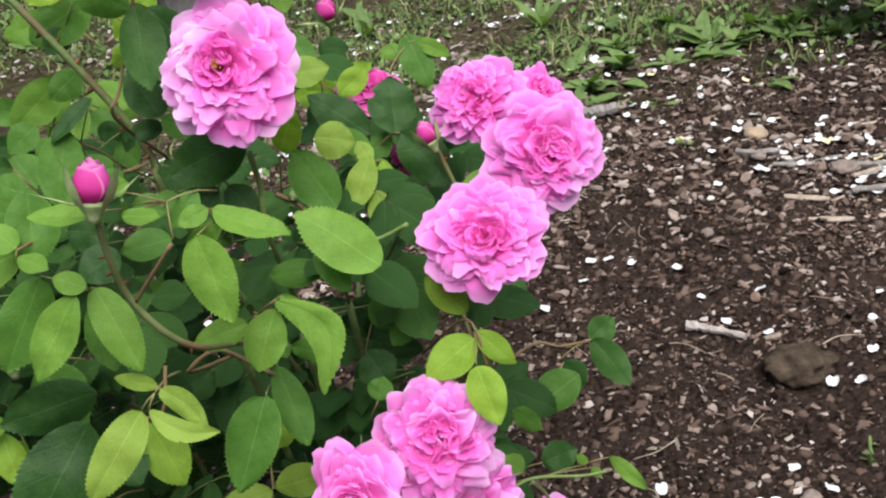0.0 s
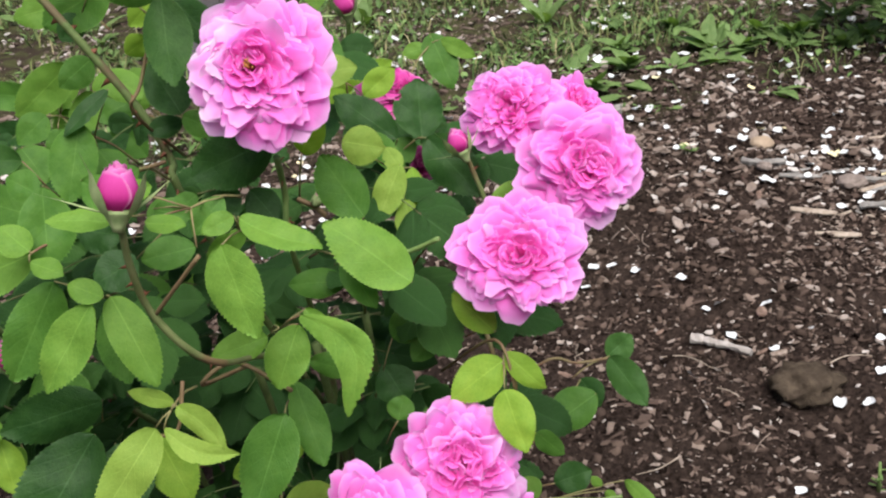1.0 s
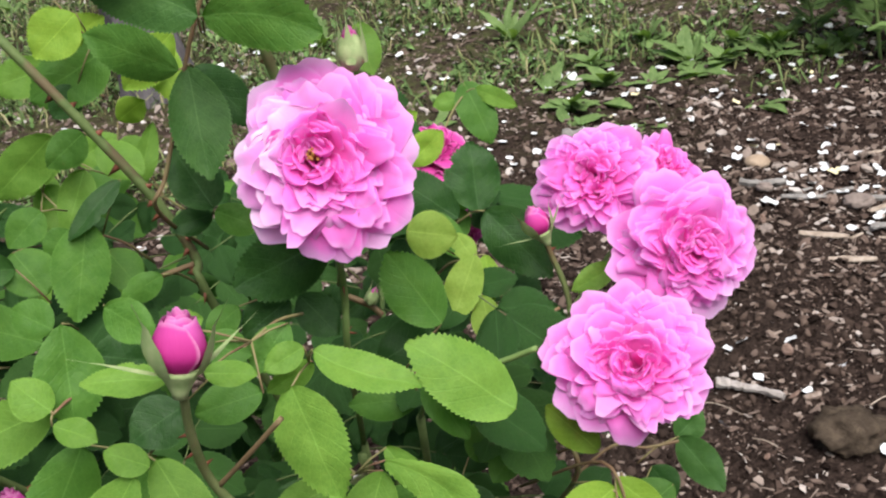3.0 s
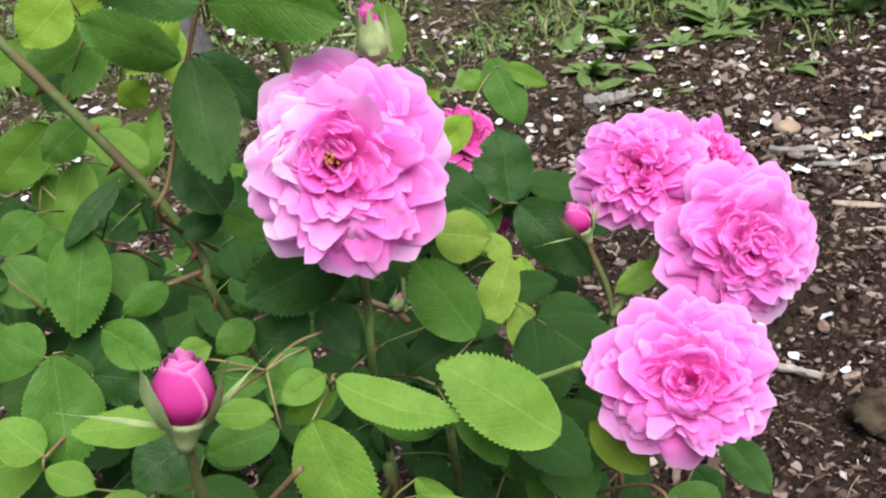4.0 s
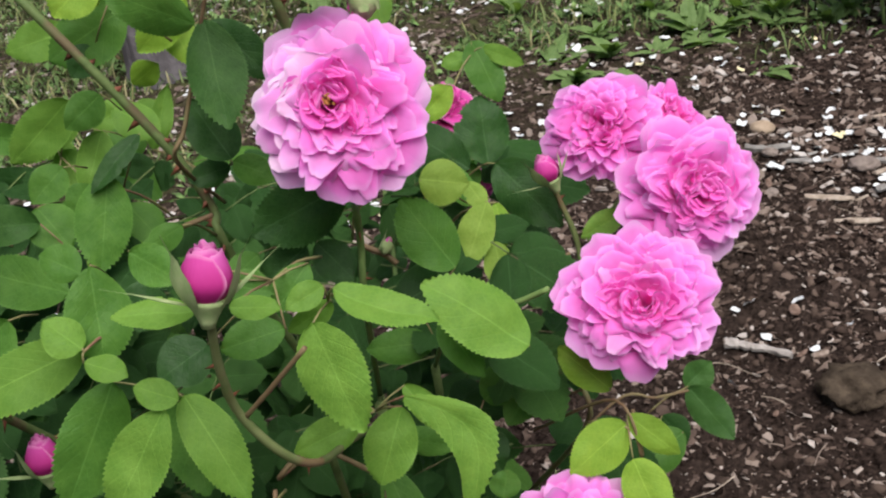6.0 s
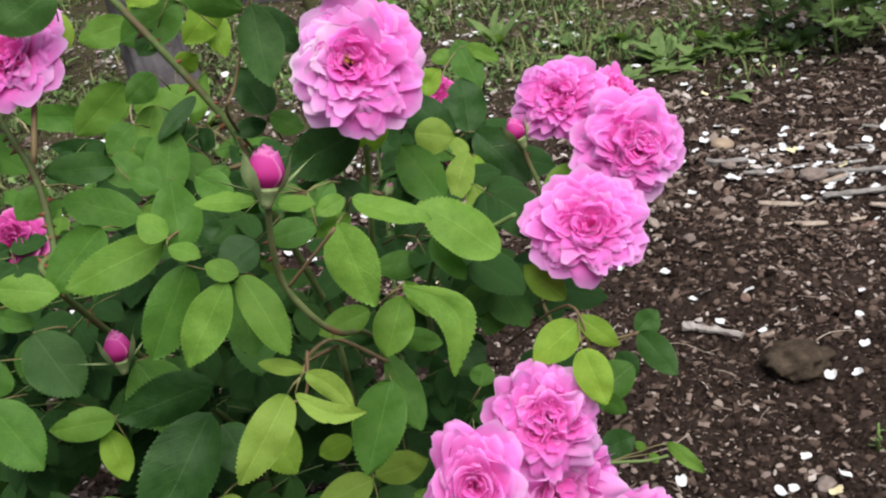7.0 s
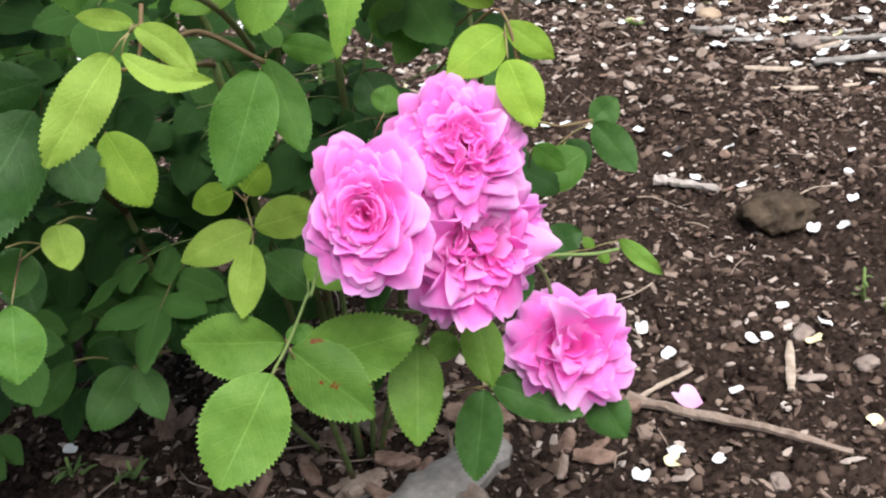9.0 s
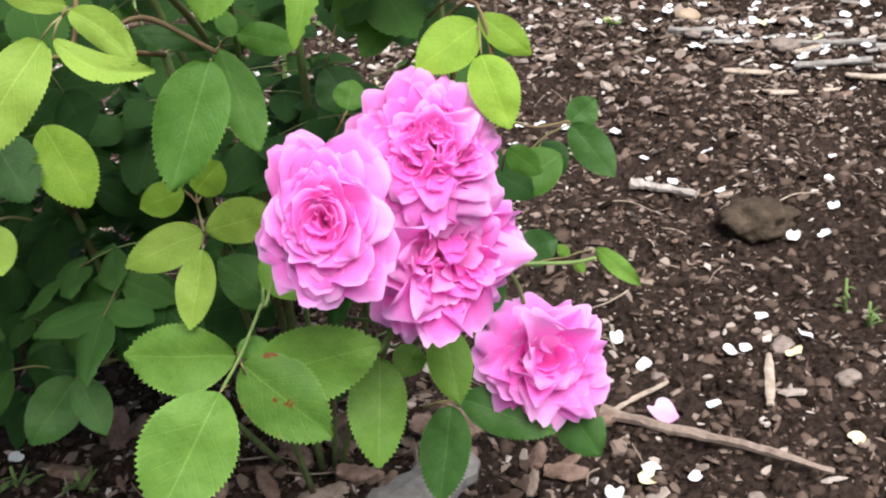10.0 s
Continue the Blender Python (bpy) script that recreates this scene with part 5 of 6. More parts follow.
leaflet(stalk, (-0.2583, 0.7483, 0.2447), (-0.2898, 0.7318, 0.2166), (0.21, -0.93, 0.31), 0.0228, D2)
stalk = leaf_stalk((-0.119, 0.76, 0.336), (-0.119, 0.708, 0.357), (-0.114, 0.669, 0.359), (-0.114, 0.674, 0.356), (-0.113, 0.644, 0.361), (-0.125, 0.713, 0.364), (-0.121, 0.73, 0.354))
leaflet(stalk, (-0.1142, 0.6687, 0.3585), (-0.1572, 0.662, 0.3491), (-0.02, -0.78, 0.63), 0.0259, Y, fold=0.15)
leaflet(stalk, (-0.1135, 0.6736, 0.356), (-0.0745, 0.6709, 0.3623), (-0.1, -0.98, 0.19), 0.0266, Y, fold=0.12)
leaflet(stalk, (-0.1128, 0.6438, 0.361), (-0.1253, 0.6216, 0.3285), (-0.05, -0.82, 0.58), 0.0215, Y, fold=0.3)
leaflet(stalk, (-0.1253, 0.7128, 0.3638), (-0.1507, 0.7092, 0.3589), (0.06, -0.94, 0.35), 0.0210, Y2)
leaflet(stalk, (-0.1215, 0.7302, 0.3543), (-0.1045, 0.7332, 0.3691), (-0.04, -0.97, 0.24), 0.0244, Y2)
stalk = leaf_stalk((-0.196, 0.664, 0.382), (-0.209, 0.635, 0.396), (-0.209, 0.635, 0.396))
leaflet(stalk, (-0.2091, 0.6348, 0.3958), (-0.2043, 0.6186, 0.3765), (0.42, -0.64, 0.64), 0.0231, Y, fold=0.3)
stalk = leaf_stalk((-0.218, 0.673, 0.368), (-0.233, 0.634, 0.379), (-0.234, 0.604, 0.37), (-0.233, 0.644, 0.381))
leaflet(stalk, (-0.2342, 0.6036, 0.37), (-0.2352, 0.5767, 0.3395), (0.2, -0.74, 0.64), 0.0324, M, fold=0.12)
leaflet(stalk, (-0.2327, 0.6439, 0.3814), (-0.2418, 0.6281, 0.3606), (0.43, -0.8, 0.42), 0.0244, D2, fold=0.3)
stalk = leaf_stalk((-0.255, 0.689, 0.342), (-0.285, 0.67, 0.356), (-0.274, 0.663, 0.375), (-0.277, 0.666, 0.356), (-0.328, 0.694, 0.338))
leaflet(stalk, (-0.2736, 0.6634, 0.3749), (-0.3148, 0.6522, 0.3735), (0.24, -0.93, 0.29), 0.0432, M, fold=0.1)
leaflet(stalk, (-0.2767, 0.6657, 0.3558), (-0.292, 0.6444, 0.328), (0.25, -0.83, 0.5), 0.0385, M, fold=0.12)
leaflet(stalk, (-0.3283, 0.6938, 0.3376), (-0.3393, 0.7036, 0.3794), (0.35, -0.89, 0.3), 0.0253, D2)
stalk = leaf_stalk((-0.249, 0.714, 0.401), (-0.284, 0.712, 0.426), (-0.326, 0.796, 0.46), (-0.285, 0.7, 0.426), (-0.274, 0.694, 0.417))
leaflet(stalk, (-0.3258, 0.7962, 0.4601), (-0.344, 0.7742, 0.4179), (0.49, -0.84, 0.22), 0.0496, M, fold=0.2)
leaflet(stalk, (-0.2851, 0.6995, 0.4259), (-0.3248, 0.7013, 0.4306), (0.02, -0.88, 0.48), 0.0204, G, fold=0.25)
leaflet(stalk, (-0.2736, 0.6944, 0.4168), (-0.2911, 0.6854, 0.4005), (0.13, -0.92, 0.37), 0.0181, G)
stalk = leaf_stalk((-0.096, 0.715, 0.28), (-0.087, 0.687, 0.299), (-0.087, 0.687, 0.299), (-0.089, 0.681, 0.33), (-0.037, 0.729, 0.418), (-0.028, 0.719, 0.444), (0.001, 0.727, 0.44), (-0.03, 0.669, 0.414))
leaflet(stalk, (-0.087, 0.6865, 0.2991), (-0.1132, 0.7, 0.3247), (0.05, -0.86, 0.5), 0.0316, D2)
leaflet(stalk, (-0.0885, 0.6807, 0.3302), (-0.0656, 0.6658, 0.3107), (0.02, -0.78, 0.62), 0.0235, G)
leaflet(stalk, (-0.0375, 0.7286, 0.4181), (-0.0251, 0.7119, 0.3971), (-0.08, -0.8, 0.59), 0.0303, D)
leaflet(stalk, (-0.0276, 0.7191, 0.4439), (-0.0055, 0.7247, 0.4555), (0.11, -0.96, 0.26), 0.0262, M)
leaflet(stalk, (0.001, 0.7266, 0.4403), (-0.0172, 0.7157, 0.4261), (-0.03, -0.77, 0.63), 0.0205, M)
leaflet(stalk, (-0.0298, 0.669, 0.4143), (-0.0241, 0.6754, 0.4276), (0.07, -0.91, 0.41), 0.0187, M)
stalk = leaf_stalk((-0.162, 0.852, 0.644), (-0.188, 0.838, 0.676), (-0.182, 0.842, 0.67), (-0.188, 0.822, 0.697), (-0.205, 0.839, 0.709), (-0.202, 0.836, 0.654))
leaflet(stalk, (-0.1824, 0.8416, 0.67), (-0.2284, 0.8312, 0.6525), (0.06, -0.92, 0.4), 0.0380, M, fold=0.15)
leaflet(stalk, (-0.1882, 0.8215, 0.6971), (-0.2121, 0.8083, 0.6812), (0.27, -0.9, 0.35), 0.0292, Y2)
leaflet(stalk, (-0.2046, 0.8392, 0.7085), (-0.1831, 0.8429, 0.7309), (-0.05, -0.98, 0.21), 0.0270, Y)
leaflet(stalk, (-0.2023, 0.8357, 0.6538), (-0.2176, 0.8279, 0.6411), (0.25, -0.93, 0.27), 0.0203, D)
stalk = leaf_stalk((-0.197, 0.956, 0.537), (-0.221, 0.962, 0.561), (-0.217, 0.84, 0.681), (-0.214, 0.843, 0.665), (-0.221, 0.896, 0.608), (-0.229, 0.905, 0.581), (-0.223, 0.93, 0.587), (-0.216, 0.975, 0.585), (-0.221, 0.962, 0.561))
leaflet(stalk, (-0.2165, 0.8401, 0.6806), (-0.1921, 0.8426, 0.6891), (0.07, -0.99, 0.1), 0.0328, Y2)
leaflet(stalk, (-0.2141, 0.8427, 0.6646), (-0.1974, 0.8463, 0.6747), (0.24, -0.97, -0.05), 0.0316, M)
leaflet(stalk, (-0.2211, 0.8961, 0.6075), (-0.2465, 0.8868, 0.5928), (0.12, -0.92, 0.37), 0.0253, M)
leaflet(stalk, (-0.2293, 0.9046, 0.5809), (-0.2473, 0.8818, 0.5485), (0.08, -0.84, 0.54), 0.0254, G)
leaflet(stalk, (-0.2232, 0.9303, 0.5865), (-0.1955, 0.9118, 0.5702), (0.04, -0.63, 0.78), 0.0277, G)
leaflet(stalk, (-0.2158, 0.9751, 0.5854), (-0.1947, 0.9746, 0.5964), (0.01, -1, -0.06), 0.0219, Y2)
leaflet(stalk, (-0.2215, 0.9619, 0.5611), (-0.1975, 0.9639, 0.5706), (-0.1, -0.89, 0.44), 0.0253, G)
stalk = leaf_stalk((-0.206, 0.911, 0.623), (-0.232, 0.92, 0.648), (-0.231, 0.919, 0.646), (-0.233, 0.923, 0.654))
leaflet(stalk, (-0.2314, 0.9189, 0.6455), (-0.2729, 0.9112, 0.6411), (0.14, -0.95, 0.29), 0.0273, G)
leaflet(stalk, (-0.2326, 0.923, 0.6538), (-0.1963, 0.9293, 0.6678), (0.12, -0.98, 0.14), 0.0263, Y2)
stalk = leaf_stalk((-0.248, 0.924, 0.523), (-0.274, 0.955, 0.551), (-0.258, 0.96, 0.589), (-0.266, 0.99, 0.58), (-0.279, 0.985, 0.546), (-0.285, 0.988, 0.552), (-0.275, 0.938, 0.541))
leaflet(stalk, (-0.2579, 0.9597, 0.5885), (-0.3025, 0.9395, 0.5577), (0.32, -0.94, 0.14), 0.0352, G)
leaflet(stalk, (-0.2665, 0.9896, 0.5801), (-0.2868, 0.9653, 0.5524), (0.25, -0.81, 0.53), 0.0301, G)
leaflet(stalk, (-0.279, 0.9848, 0.5456), (-0.2682, 0.9598, 0.5131), (0.24, -0.73, 0.64), 0.0296, G)
leaflet(stalk, (-0.2849, 0.9885, 0.5524), (-0.3654, 1.005, 0.567), (-0.14, -0.94, 0.3), 0.0254, M)
leaflet(stalk, (-0.2748, 0.9377, 0.541), (-0.3309, 0.95, 0.5498), (-0.17, -0.95, 0.26), 0.0189, D)
stalk = leaf_stalk((-0.198, 0.971, 0.523), (-0.217, 0.993, 0.561), (-0.162, 0.958, 0.644), (-0.184, 0.98, 0.64), (-0.218, 0.991, 0.544), (-0.246, 0.996, 0.527), (-0.271, 1.047, 0.536))
leaflet(stalk, (-0.1623, 0.958, 0.6436), (-0.1987, 0.9407, 0.616), (0.32, -0.93, 0.16), 0.0308, Y2)
leaflet(stalk, (-0.1837, 0.9801, 0.6404), (-0.1684, 0.9524, 0.5982), (0.21, -0.78, 0.59), 0.0288, Y2)
leaflet(stalk, (-0.2183, 0.9912, 0.544), (-0.2563, 0.9767, 0.5359), (0.19, -0.81, 0.55), 0.0285, M)
leaflet(stalk, (-0.2455, 0.9958, 0.5269), (-0.2207, 0.97, 0.5001), (-0.26, -0.8, 0.53), 0.0334, M)
leaflet(stalk, (-0.2706, 1.0466, 0.5364), (-0.2362, 1.0513, 0.5498), (-0.04, -0.91, 0.42), 0.0265, G)
stalk = leaf_stalk((-0.274, 0.802, 0.559), (-0.296, 0.78, 0.576), (-0.229, 0.679, 0.722), (-0.296, 0.78, 0.576), (-0.24, 0.706, 0.683))
leaflet(stalk, (-0.2288, 0.6795, 0.7223), (-0.2642, 0.6689, 0.7087), (0.17, -0.94, 0.28), 0.0287, D2)
leaflet(stalk, (-0.2955, 0.7798, 0.576), (-0.3168, 0.7649, 0.5612), (0.34, -0.86, 0.37), 0.0234, M)
leaflet(stalk, (-0.24, 0.7056, 0.6828), (-0.2374, 0.7161, 0.7039), (0.26, -0.88, 0.41), 0.0168, Y2)
stalk = leaf_stalk((-0.182, 0.942, 0.526), (-0.208, 0.94, 0.548), (-0.228, 0.79, 0.604), (-0.244, 0.772, 0.591), (-0.208, 0.94, 0.548), (-0.276, 0.989, 0.528))
leaflet(stalk, (-0.2284, 0.7905, 0.604), (-0.2475, 0.7777, 0.592), (0.24, -0.83, 0.51), 0.0218, M)
leaflet(stalk, (-0.244, 0.7724, 0.591), (-0.229, 0.7576, 0.5713), (0.32, -0.63, 0.71), 0.0296, M)
leaflet(stalk, (-0.2084, 0.9403, 0.5485), (-0.1891, 0.9597, 0.5858), (0.35, -0.89, 0.28), 0.0176, G)
leaflet(stalk, (-0.2762, 0.9886, 0.5281), (-0.2942, 1.0036, 0.5502), (0.02, -0.82, 0.57), 0.0224, G)
stalk = leaf_stalk((0.03, 0.8, 0.22), (0.075, 0.781, 0.242), (0.055, 0.719, 0.296), (0.128, 0.794, 0.239), (0.113, 0.792, 0.233), (0.109, 0.794, 0.236), (0.057, 0.786, 0.236))
leaflet(stalk, (0.0548, 0.7194, 0.2961), (0.0446, 0.728, 0.3082), (-0.11, -0.85, 0.51), 0.0182, G2)
leaflet(stalk, (0.1283, 0.7943, 0.239), (0.1523, 0.7686, 0.2195), (-0.39, -0.76, 0.52), 0.0140, G)
leaflet(stalk, (0.1127, 0.7922, 0.2333), (0.1188, 0.7882, 0.2248), (-0.13, -0.93, 0.34), 0.0090, G)
leaflet(stalk, (0.1091, 0.7939, 0.2359), (0.1029, 0.7973, 0.2447), (-0.14, -0.95, 0.26), 0.0091, G)
leaflet(stalk, (0.0572, 0.7856, 0.2364), (0.0462, 0.772, 0.2133), (-0.07, -0.85, 0.53), 0.0203, D)
stalk = leaf_stalk((0.05, 0.791, 0.496), (0.076, 0.776, 0.513), (0.076, 0.776, 0.513))
leaflet(stalk, (0.0756, 0.7761, 0.5135), (0.048, 0.7678, 0.5072), (0.14, -0.86, 0.5), 0.0158, G, fold=0.2)
stalk = leaf_stalk((-0.0572, 1.08, 0.4396), (-0.0472, 1.05, 0.4996), (-0.0475, 1.03, 0.5091), (-0.0462, 1.05, 0.5021), (-0.0449, 1.04, 0.5026), (-0.051, 1.02, 0.5105))
leaflet(stalk, (-0.0475, 1.03, 0.5091), (-0.0663, 1.0, 0.5489), (0.05, -0.8, 0.55), 0.0360, Y2, fold=0.15)
leaflet(stalk, (-0.0462, 1.05, 0.5021), (-0.0113, 1.04, 0.5292), (0.05, -0.8, 0.55), 0.0300, Y2, fold=0.15)
leaflet(stalk, (-0.0449, 1.04, 0.5026), (-0.001, 1.02, 0.5087), (0.05, -0.8, 0.55), 0.0220, Y, fold=0.15)
leaflet(stalk, (-0.051, 1.02, 0.5105), (-0.0761, 0.99, 0.5276), (0.05, -0.8, 0.55), 0.0300, Y2, fold=0.15)
stalk = leaf_stalk((-0.085, 0.84, 0.5), (-0.0745, 0.82, 0.5413), (-0.0745, 0.82, 0.5413))
leaflet(stalk, (-0.0745, 0.82, 0.5413), (-0.0578, 0.8, 0.5764), (0.05, -0.85, 0.5), 0.0260, Y2, fold=0.1)

# ---- inner foliage of the bush ----
fill = random.Random(77)


BLADES = {m.name: [leaf_blade(1.0, fill.uniform(0.6, 0.78), m, fill.uniform(0.05, 0.3), fill.uniform(0, 0.2), 0, 900 + k, 24) for k in range(5)] for m in (D, D2, M, G)}


def inner_leaf(foot, heading, tones, size):
    """A five-fold compound leaf on a drooping stalk."""
    d = Vector(heading).normalized()
    tip = foot + d * size * 1.5 + Vector((0, 0, -size * 0.35))
    mid = (foot + tip) / 2 + Vector((0, 0, size * 0.12))
    v, f = tube(smooth_line([foot, mid, tip], 3), 0.0007, 6, 0.6)
    stalk = under("leaf", mesh_of("leaf", v, f, CANE), rose_bush)
    side = d.cross(Vector((0, 0, 1))).normalized()
    up = Vector((fill.gauss(0, 0.3), -0.6 + fill.gauss(0, 0.3), 0.75))
    tone = fill.choice(tones)
    for o, v, k in ((tip, d + Vector((0, 0, -0.4)), 1.0), (mid.lerp(tip, 0.75), side + d * 0.5, 0.9), (mid.lerp(tip, 0.75), -side + d * 0.5, 0.9), (mid, side + d * 0.3, 0.75), (mid, -side + d * 0.3, 0.75)):
        v = v + Vector((fill.gauss(0, 0.15), fill.gauss(0, 0.15), fill.gauss(-0.25, 0.25)))
        l = size * k * fill.uniform(0.85, 1.15)
        part("leaflet", fill.choice(BLADES[tone.name]), stalk, at=basis(o, v, up + Vector((fill.gauss(0, 0.2), 0, fill.gauss(0, 0.2)))) @ Matrix.Scale(l, 4))


# mostly dark blades: the bush's inner shade is partly put into leaf colour
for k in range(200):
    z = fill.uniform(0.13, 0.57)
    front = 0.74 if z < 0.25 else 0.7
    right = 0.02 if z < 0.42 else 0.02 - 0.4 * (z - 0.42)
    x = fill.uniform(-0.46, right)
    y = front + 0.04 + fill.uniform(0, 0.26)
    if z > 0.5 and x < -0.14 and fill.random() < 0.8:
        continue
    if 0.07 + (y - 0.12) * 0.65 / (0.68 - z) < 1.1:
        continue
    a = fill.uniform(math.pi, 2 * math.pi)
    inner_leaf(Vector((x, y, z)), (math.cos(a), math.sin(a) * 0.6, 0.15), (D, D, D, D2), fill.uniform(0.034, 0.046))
# the back and the far side of the bush, added partly out of view to shade its inside
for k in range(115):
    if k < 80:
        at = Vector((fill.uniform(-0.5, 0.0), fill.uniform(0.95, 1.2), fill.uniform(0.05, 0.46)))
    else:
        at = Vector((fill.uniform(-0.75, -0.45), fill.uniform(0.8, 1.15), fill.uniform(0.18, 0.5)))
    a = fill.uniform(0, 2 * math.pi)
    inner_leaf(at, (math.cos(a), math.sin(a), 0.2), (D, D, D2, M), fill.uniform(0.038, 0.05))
for k in range(12):
    a = fill.uniform(math.pi, 2 * math.pi)
    inner_leaf(Vector((fill.uniform(-0.5, -0.25), fill.uniform(0.85, 1.1), fill.uniform(0.3, 0.6))), (math.cos(a), math.sin(a) * 0.6, 0.2), (M, G, M, D2), 0.038)

# ---- loose things on the soil ----


def fallen_petal(x, y, mat, size, rng, lift=0.002):
    """A heart-shaped fallen petal, cupped and lying on the soil."""
    verts, uvs, faces = [(0, 0, 0)], [(0.5, 0)], []
    cup, tilt = rng.uniform(0.15, 0.8), rng.gauss(0, 0.35)
    rings, n = 4, 30
    for r in range(1, rings + 1):
        for k in range(n):
            a = 2 * math.pi * k / n
            q = (r / rings) * (1 - 0.34 * math.exp(-((a - math.pi / 2) / 0.3) ** 2)) * (1 - 0.1 * math.exp(-((a - 3 * math.pi / 2) / 0.6) ** 2))
            px, py = q * math.cos(a) * size * (0.48 + 0.12 * math.sin(a)), q * math.sin(a) * size * 0.55
            verts.append((px, py, cup * (px * px + py * py) / size + 0.06 * size * math.sin(3 * a + cup * 20) * (r / rings) ** 2))
            uvs.append((0.5 + px / size, 0.5 + py / size))
    faces += [(0, 1 + k, 1 + (k + 1) % n) for k in range(n)]
    for r in range(rings - 1):
        faces += [(1 + r * n + k, 1 + (r + 1) * n + k, 1 + (r + 1) * n + (k + 1) % n, 1 + r * n + (k + 1) % n) for k in range(n)]
    ob = new("fallen_petal", mesh_of("fallen_petal", verts, faces, mat, True, uvs))
    ob.matrix_world = Matrix.Translation((x, y, rest_height(x, y, size * 0.4) + lift)) @ Euler((tilt * 0.7, rng.gauss(0, 0.16), rng.uniform(0, 6.28))).to_matrix().to_4x4()
    return ob


drop = random.Random(5)
NEAR = [(0.445, 1.169), (0.476, 1.157), (0.351, 1.028), (0.298, 0.975), (0.315, 0.978), (0.356, 0.961), (0.374, 0.979), (0.257, 0.905), (0.216, 0.976), (0.205, 1.032), (0.179, 0.839), (0.211, 0.821), (0.172, 0.826), (0.14, 0.808), (0.512, 1.215), (0.543, 1.293), (0.369, 1.411), (0.35, 1.41), (0.431, 1.404), (0.339, 1.504), (0.293, 1.262), (0.355, 0.832), (0.468, 1.333), (-0.368, 1.006)]
FAR = [(0.408, 1.296), (0.367, 1.348), (0.224, 1.571), (0.251, 1.569), (0.282, 1.549), (0.204, 1.523), (0.137, 1.469), (0.614, 1.771), (0.476, 1.781), (0.695, 1.769), (0.719, 1.769), (0.582, 2.01), (0.636, 1.996), (0.399, 2.15), (0.329, 1.907), (0.714, 1.877), (0.242, 2.844), (0.461, 2.506), (0.70, 1.79), (0.735, 1.75)]
for x, y in NEAR + FAR:
    tagged(fallen_petal(x, y, WHITE if drop.random() < 0.9 else CREAM, drop.uniform(0.012, 0.017), drop), "small white heart-shaped petal fallen on dark soil", "petal", "fallen white petals")
for k in range(30):
    tagged(fallen_petal(drop.gauss(0.74, 0.1), drop.gauss(1.73, 0.09), WHITE, drop.uniform(0.012, 0.019), drop), "small white heart-shaped petal fallen on dark soil", "petal", "fallen white petals")
far_petals = []
for k in range(1250):
    y = 1.35 + 2.5 * drop.random() ** 0.8
    x = -0.75 + drop.random() * (1.3 + 0.28 * y)
    if noise.noise(Vector((x * 2.2, y * 2.2, 11))) < -0.12 or (y < 1.75 and drop.random() < 0.6):
        continue
    if y > 2.45:
        if drop.random() < 0.45:
            continue
        far_petals.append((x, y))
        continue
    tagged(fallen_petal(x, y, WHITE if drop.random() < 0.85 else CREAM, drop.uniform(0.01, 0.019), drop), "small white heart-shaped petal fallen on dark soil", "petal", "fallen white petals")
fv, ff = [], []
for x, y in far_petals:
    one = fallen_petal(x, y, WHITE, drop.uniform(0.012, 0.024), drop)
    n = len(fv)
    fv += [one.matrix_world @ v.co for v in one.data.vertices]
    ff += [tuple(i + n for i in p.vertices) for p in one.data.polygons]
    bpy.data.objects.remove(one)
tagged(new("strewn_petals", mesh_of("strewn_petals", fv, ff, WHITE)), "small white petals strewn over weedy ground", "petals", kind="stuff")
pink_petal = fallen_petal(0.211, 0.903, BLUSH, 0.028, random.Random(4), 0.006)
pink_petal.rotation_euler = (0.25, 0.1, 0.6)
tagged(pink_petal, "pale pink rose petal lying beside a stick", "petal")


def lump(name, x, y, size, mat, label, category, seed, sink=0.3, rough=0.25, turn=None):
    bm = bmesh.new()
    bmesh.ops.create_icosphere(bm, subdivisions=4, radius=1.0)
    off = Vector((seed * 3.1, seed * 1.7, 0))
    for v in bm.verts:
        n = v.co.normalized()
        k = 1 + rough * noise.noise(n * 1.6 + off) + rough * 0.5 * noise.noise(n * 4 + off) + rough * 0.28 * noise.noise(n * 11 + off) + rough * 0.12 * noise.noise(n * 26 + off)
        v.co = Vector((n.x * size[0], n.y * size[1], n.z * size[2])) * k
    me = bpy.data.meshes.new(name)
    bm.to_mesh(me)
    bm.free()
    me.materials.append(mat)
    me.polygons.foreach_set("use_smooth", [True] * len(me.polygons))
    ob = new(name, me)
    ob.matrix_world = Matrix.Translation((x, y, ground_height(x, y) + size[2] * (1 - sink))) @ Euler((0, 0, seed * 1.3 if turn is None else turn)).to_matrix().to_4x4()
    return tagged(ob, label, category)


lump("earth_clod", 0.417, 1.2, (0.040, 0.034, 0.024), CLOD, "dark brown rounded clod of earth", "clod", 1, 0.45, 0.4, -0.25)
lump("stone", 0.589, 1.938, (0.021, 0.019, 0.012), TAN, "smooth tan rounded stone on the soil", "stone", 2, 0.3, 0.1)
for i, (x, y, s) in enumerate(((0.351, 0.978, 0.014), (0.226, 0.962, 0.009), (0.385, 0.911, 0.012), (0.25, 0.784, 0.011), (0.67, 1.73, 0.024), (0.52, 1.72, 0.014), (0.56, 1.83, 0.014), (0.3, 1.02, 0.007), (0.41, 1.6, 0.012))):
    lump("stone", x, y, (s, s * 0.7, s * 0.5), STONE, "small greyish brown stone half sunk in soil", "stone", 3 + i, 0.4)


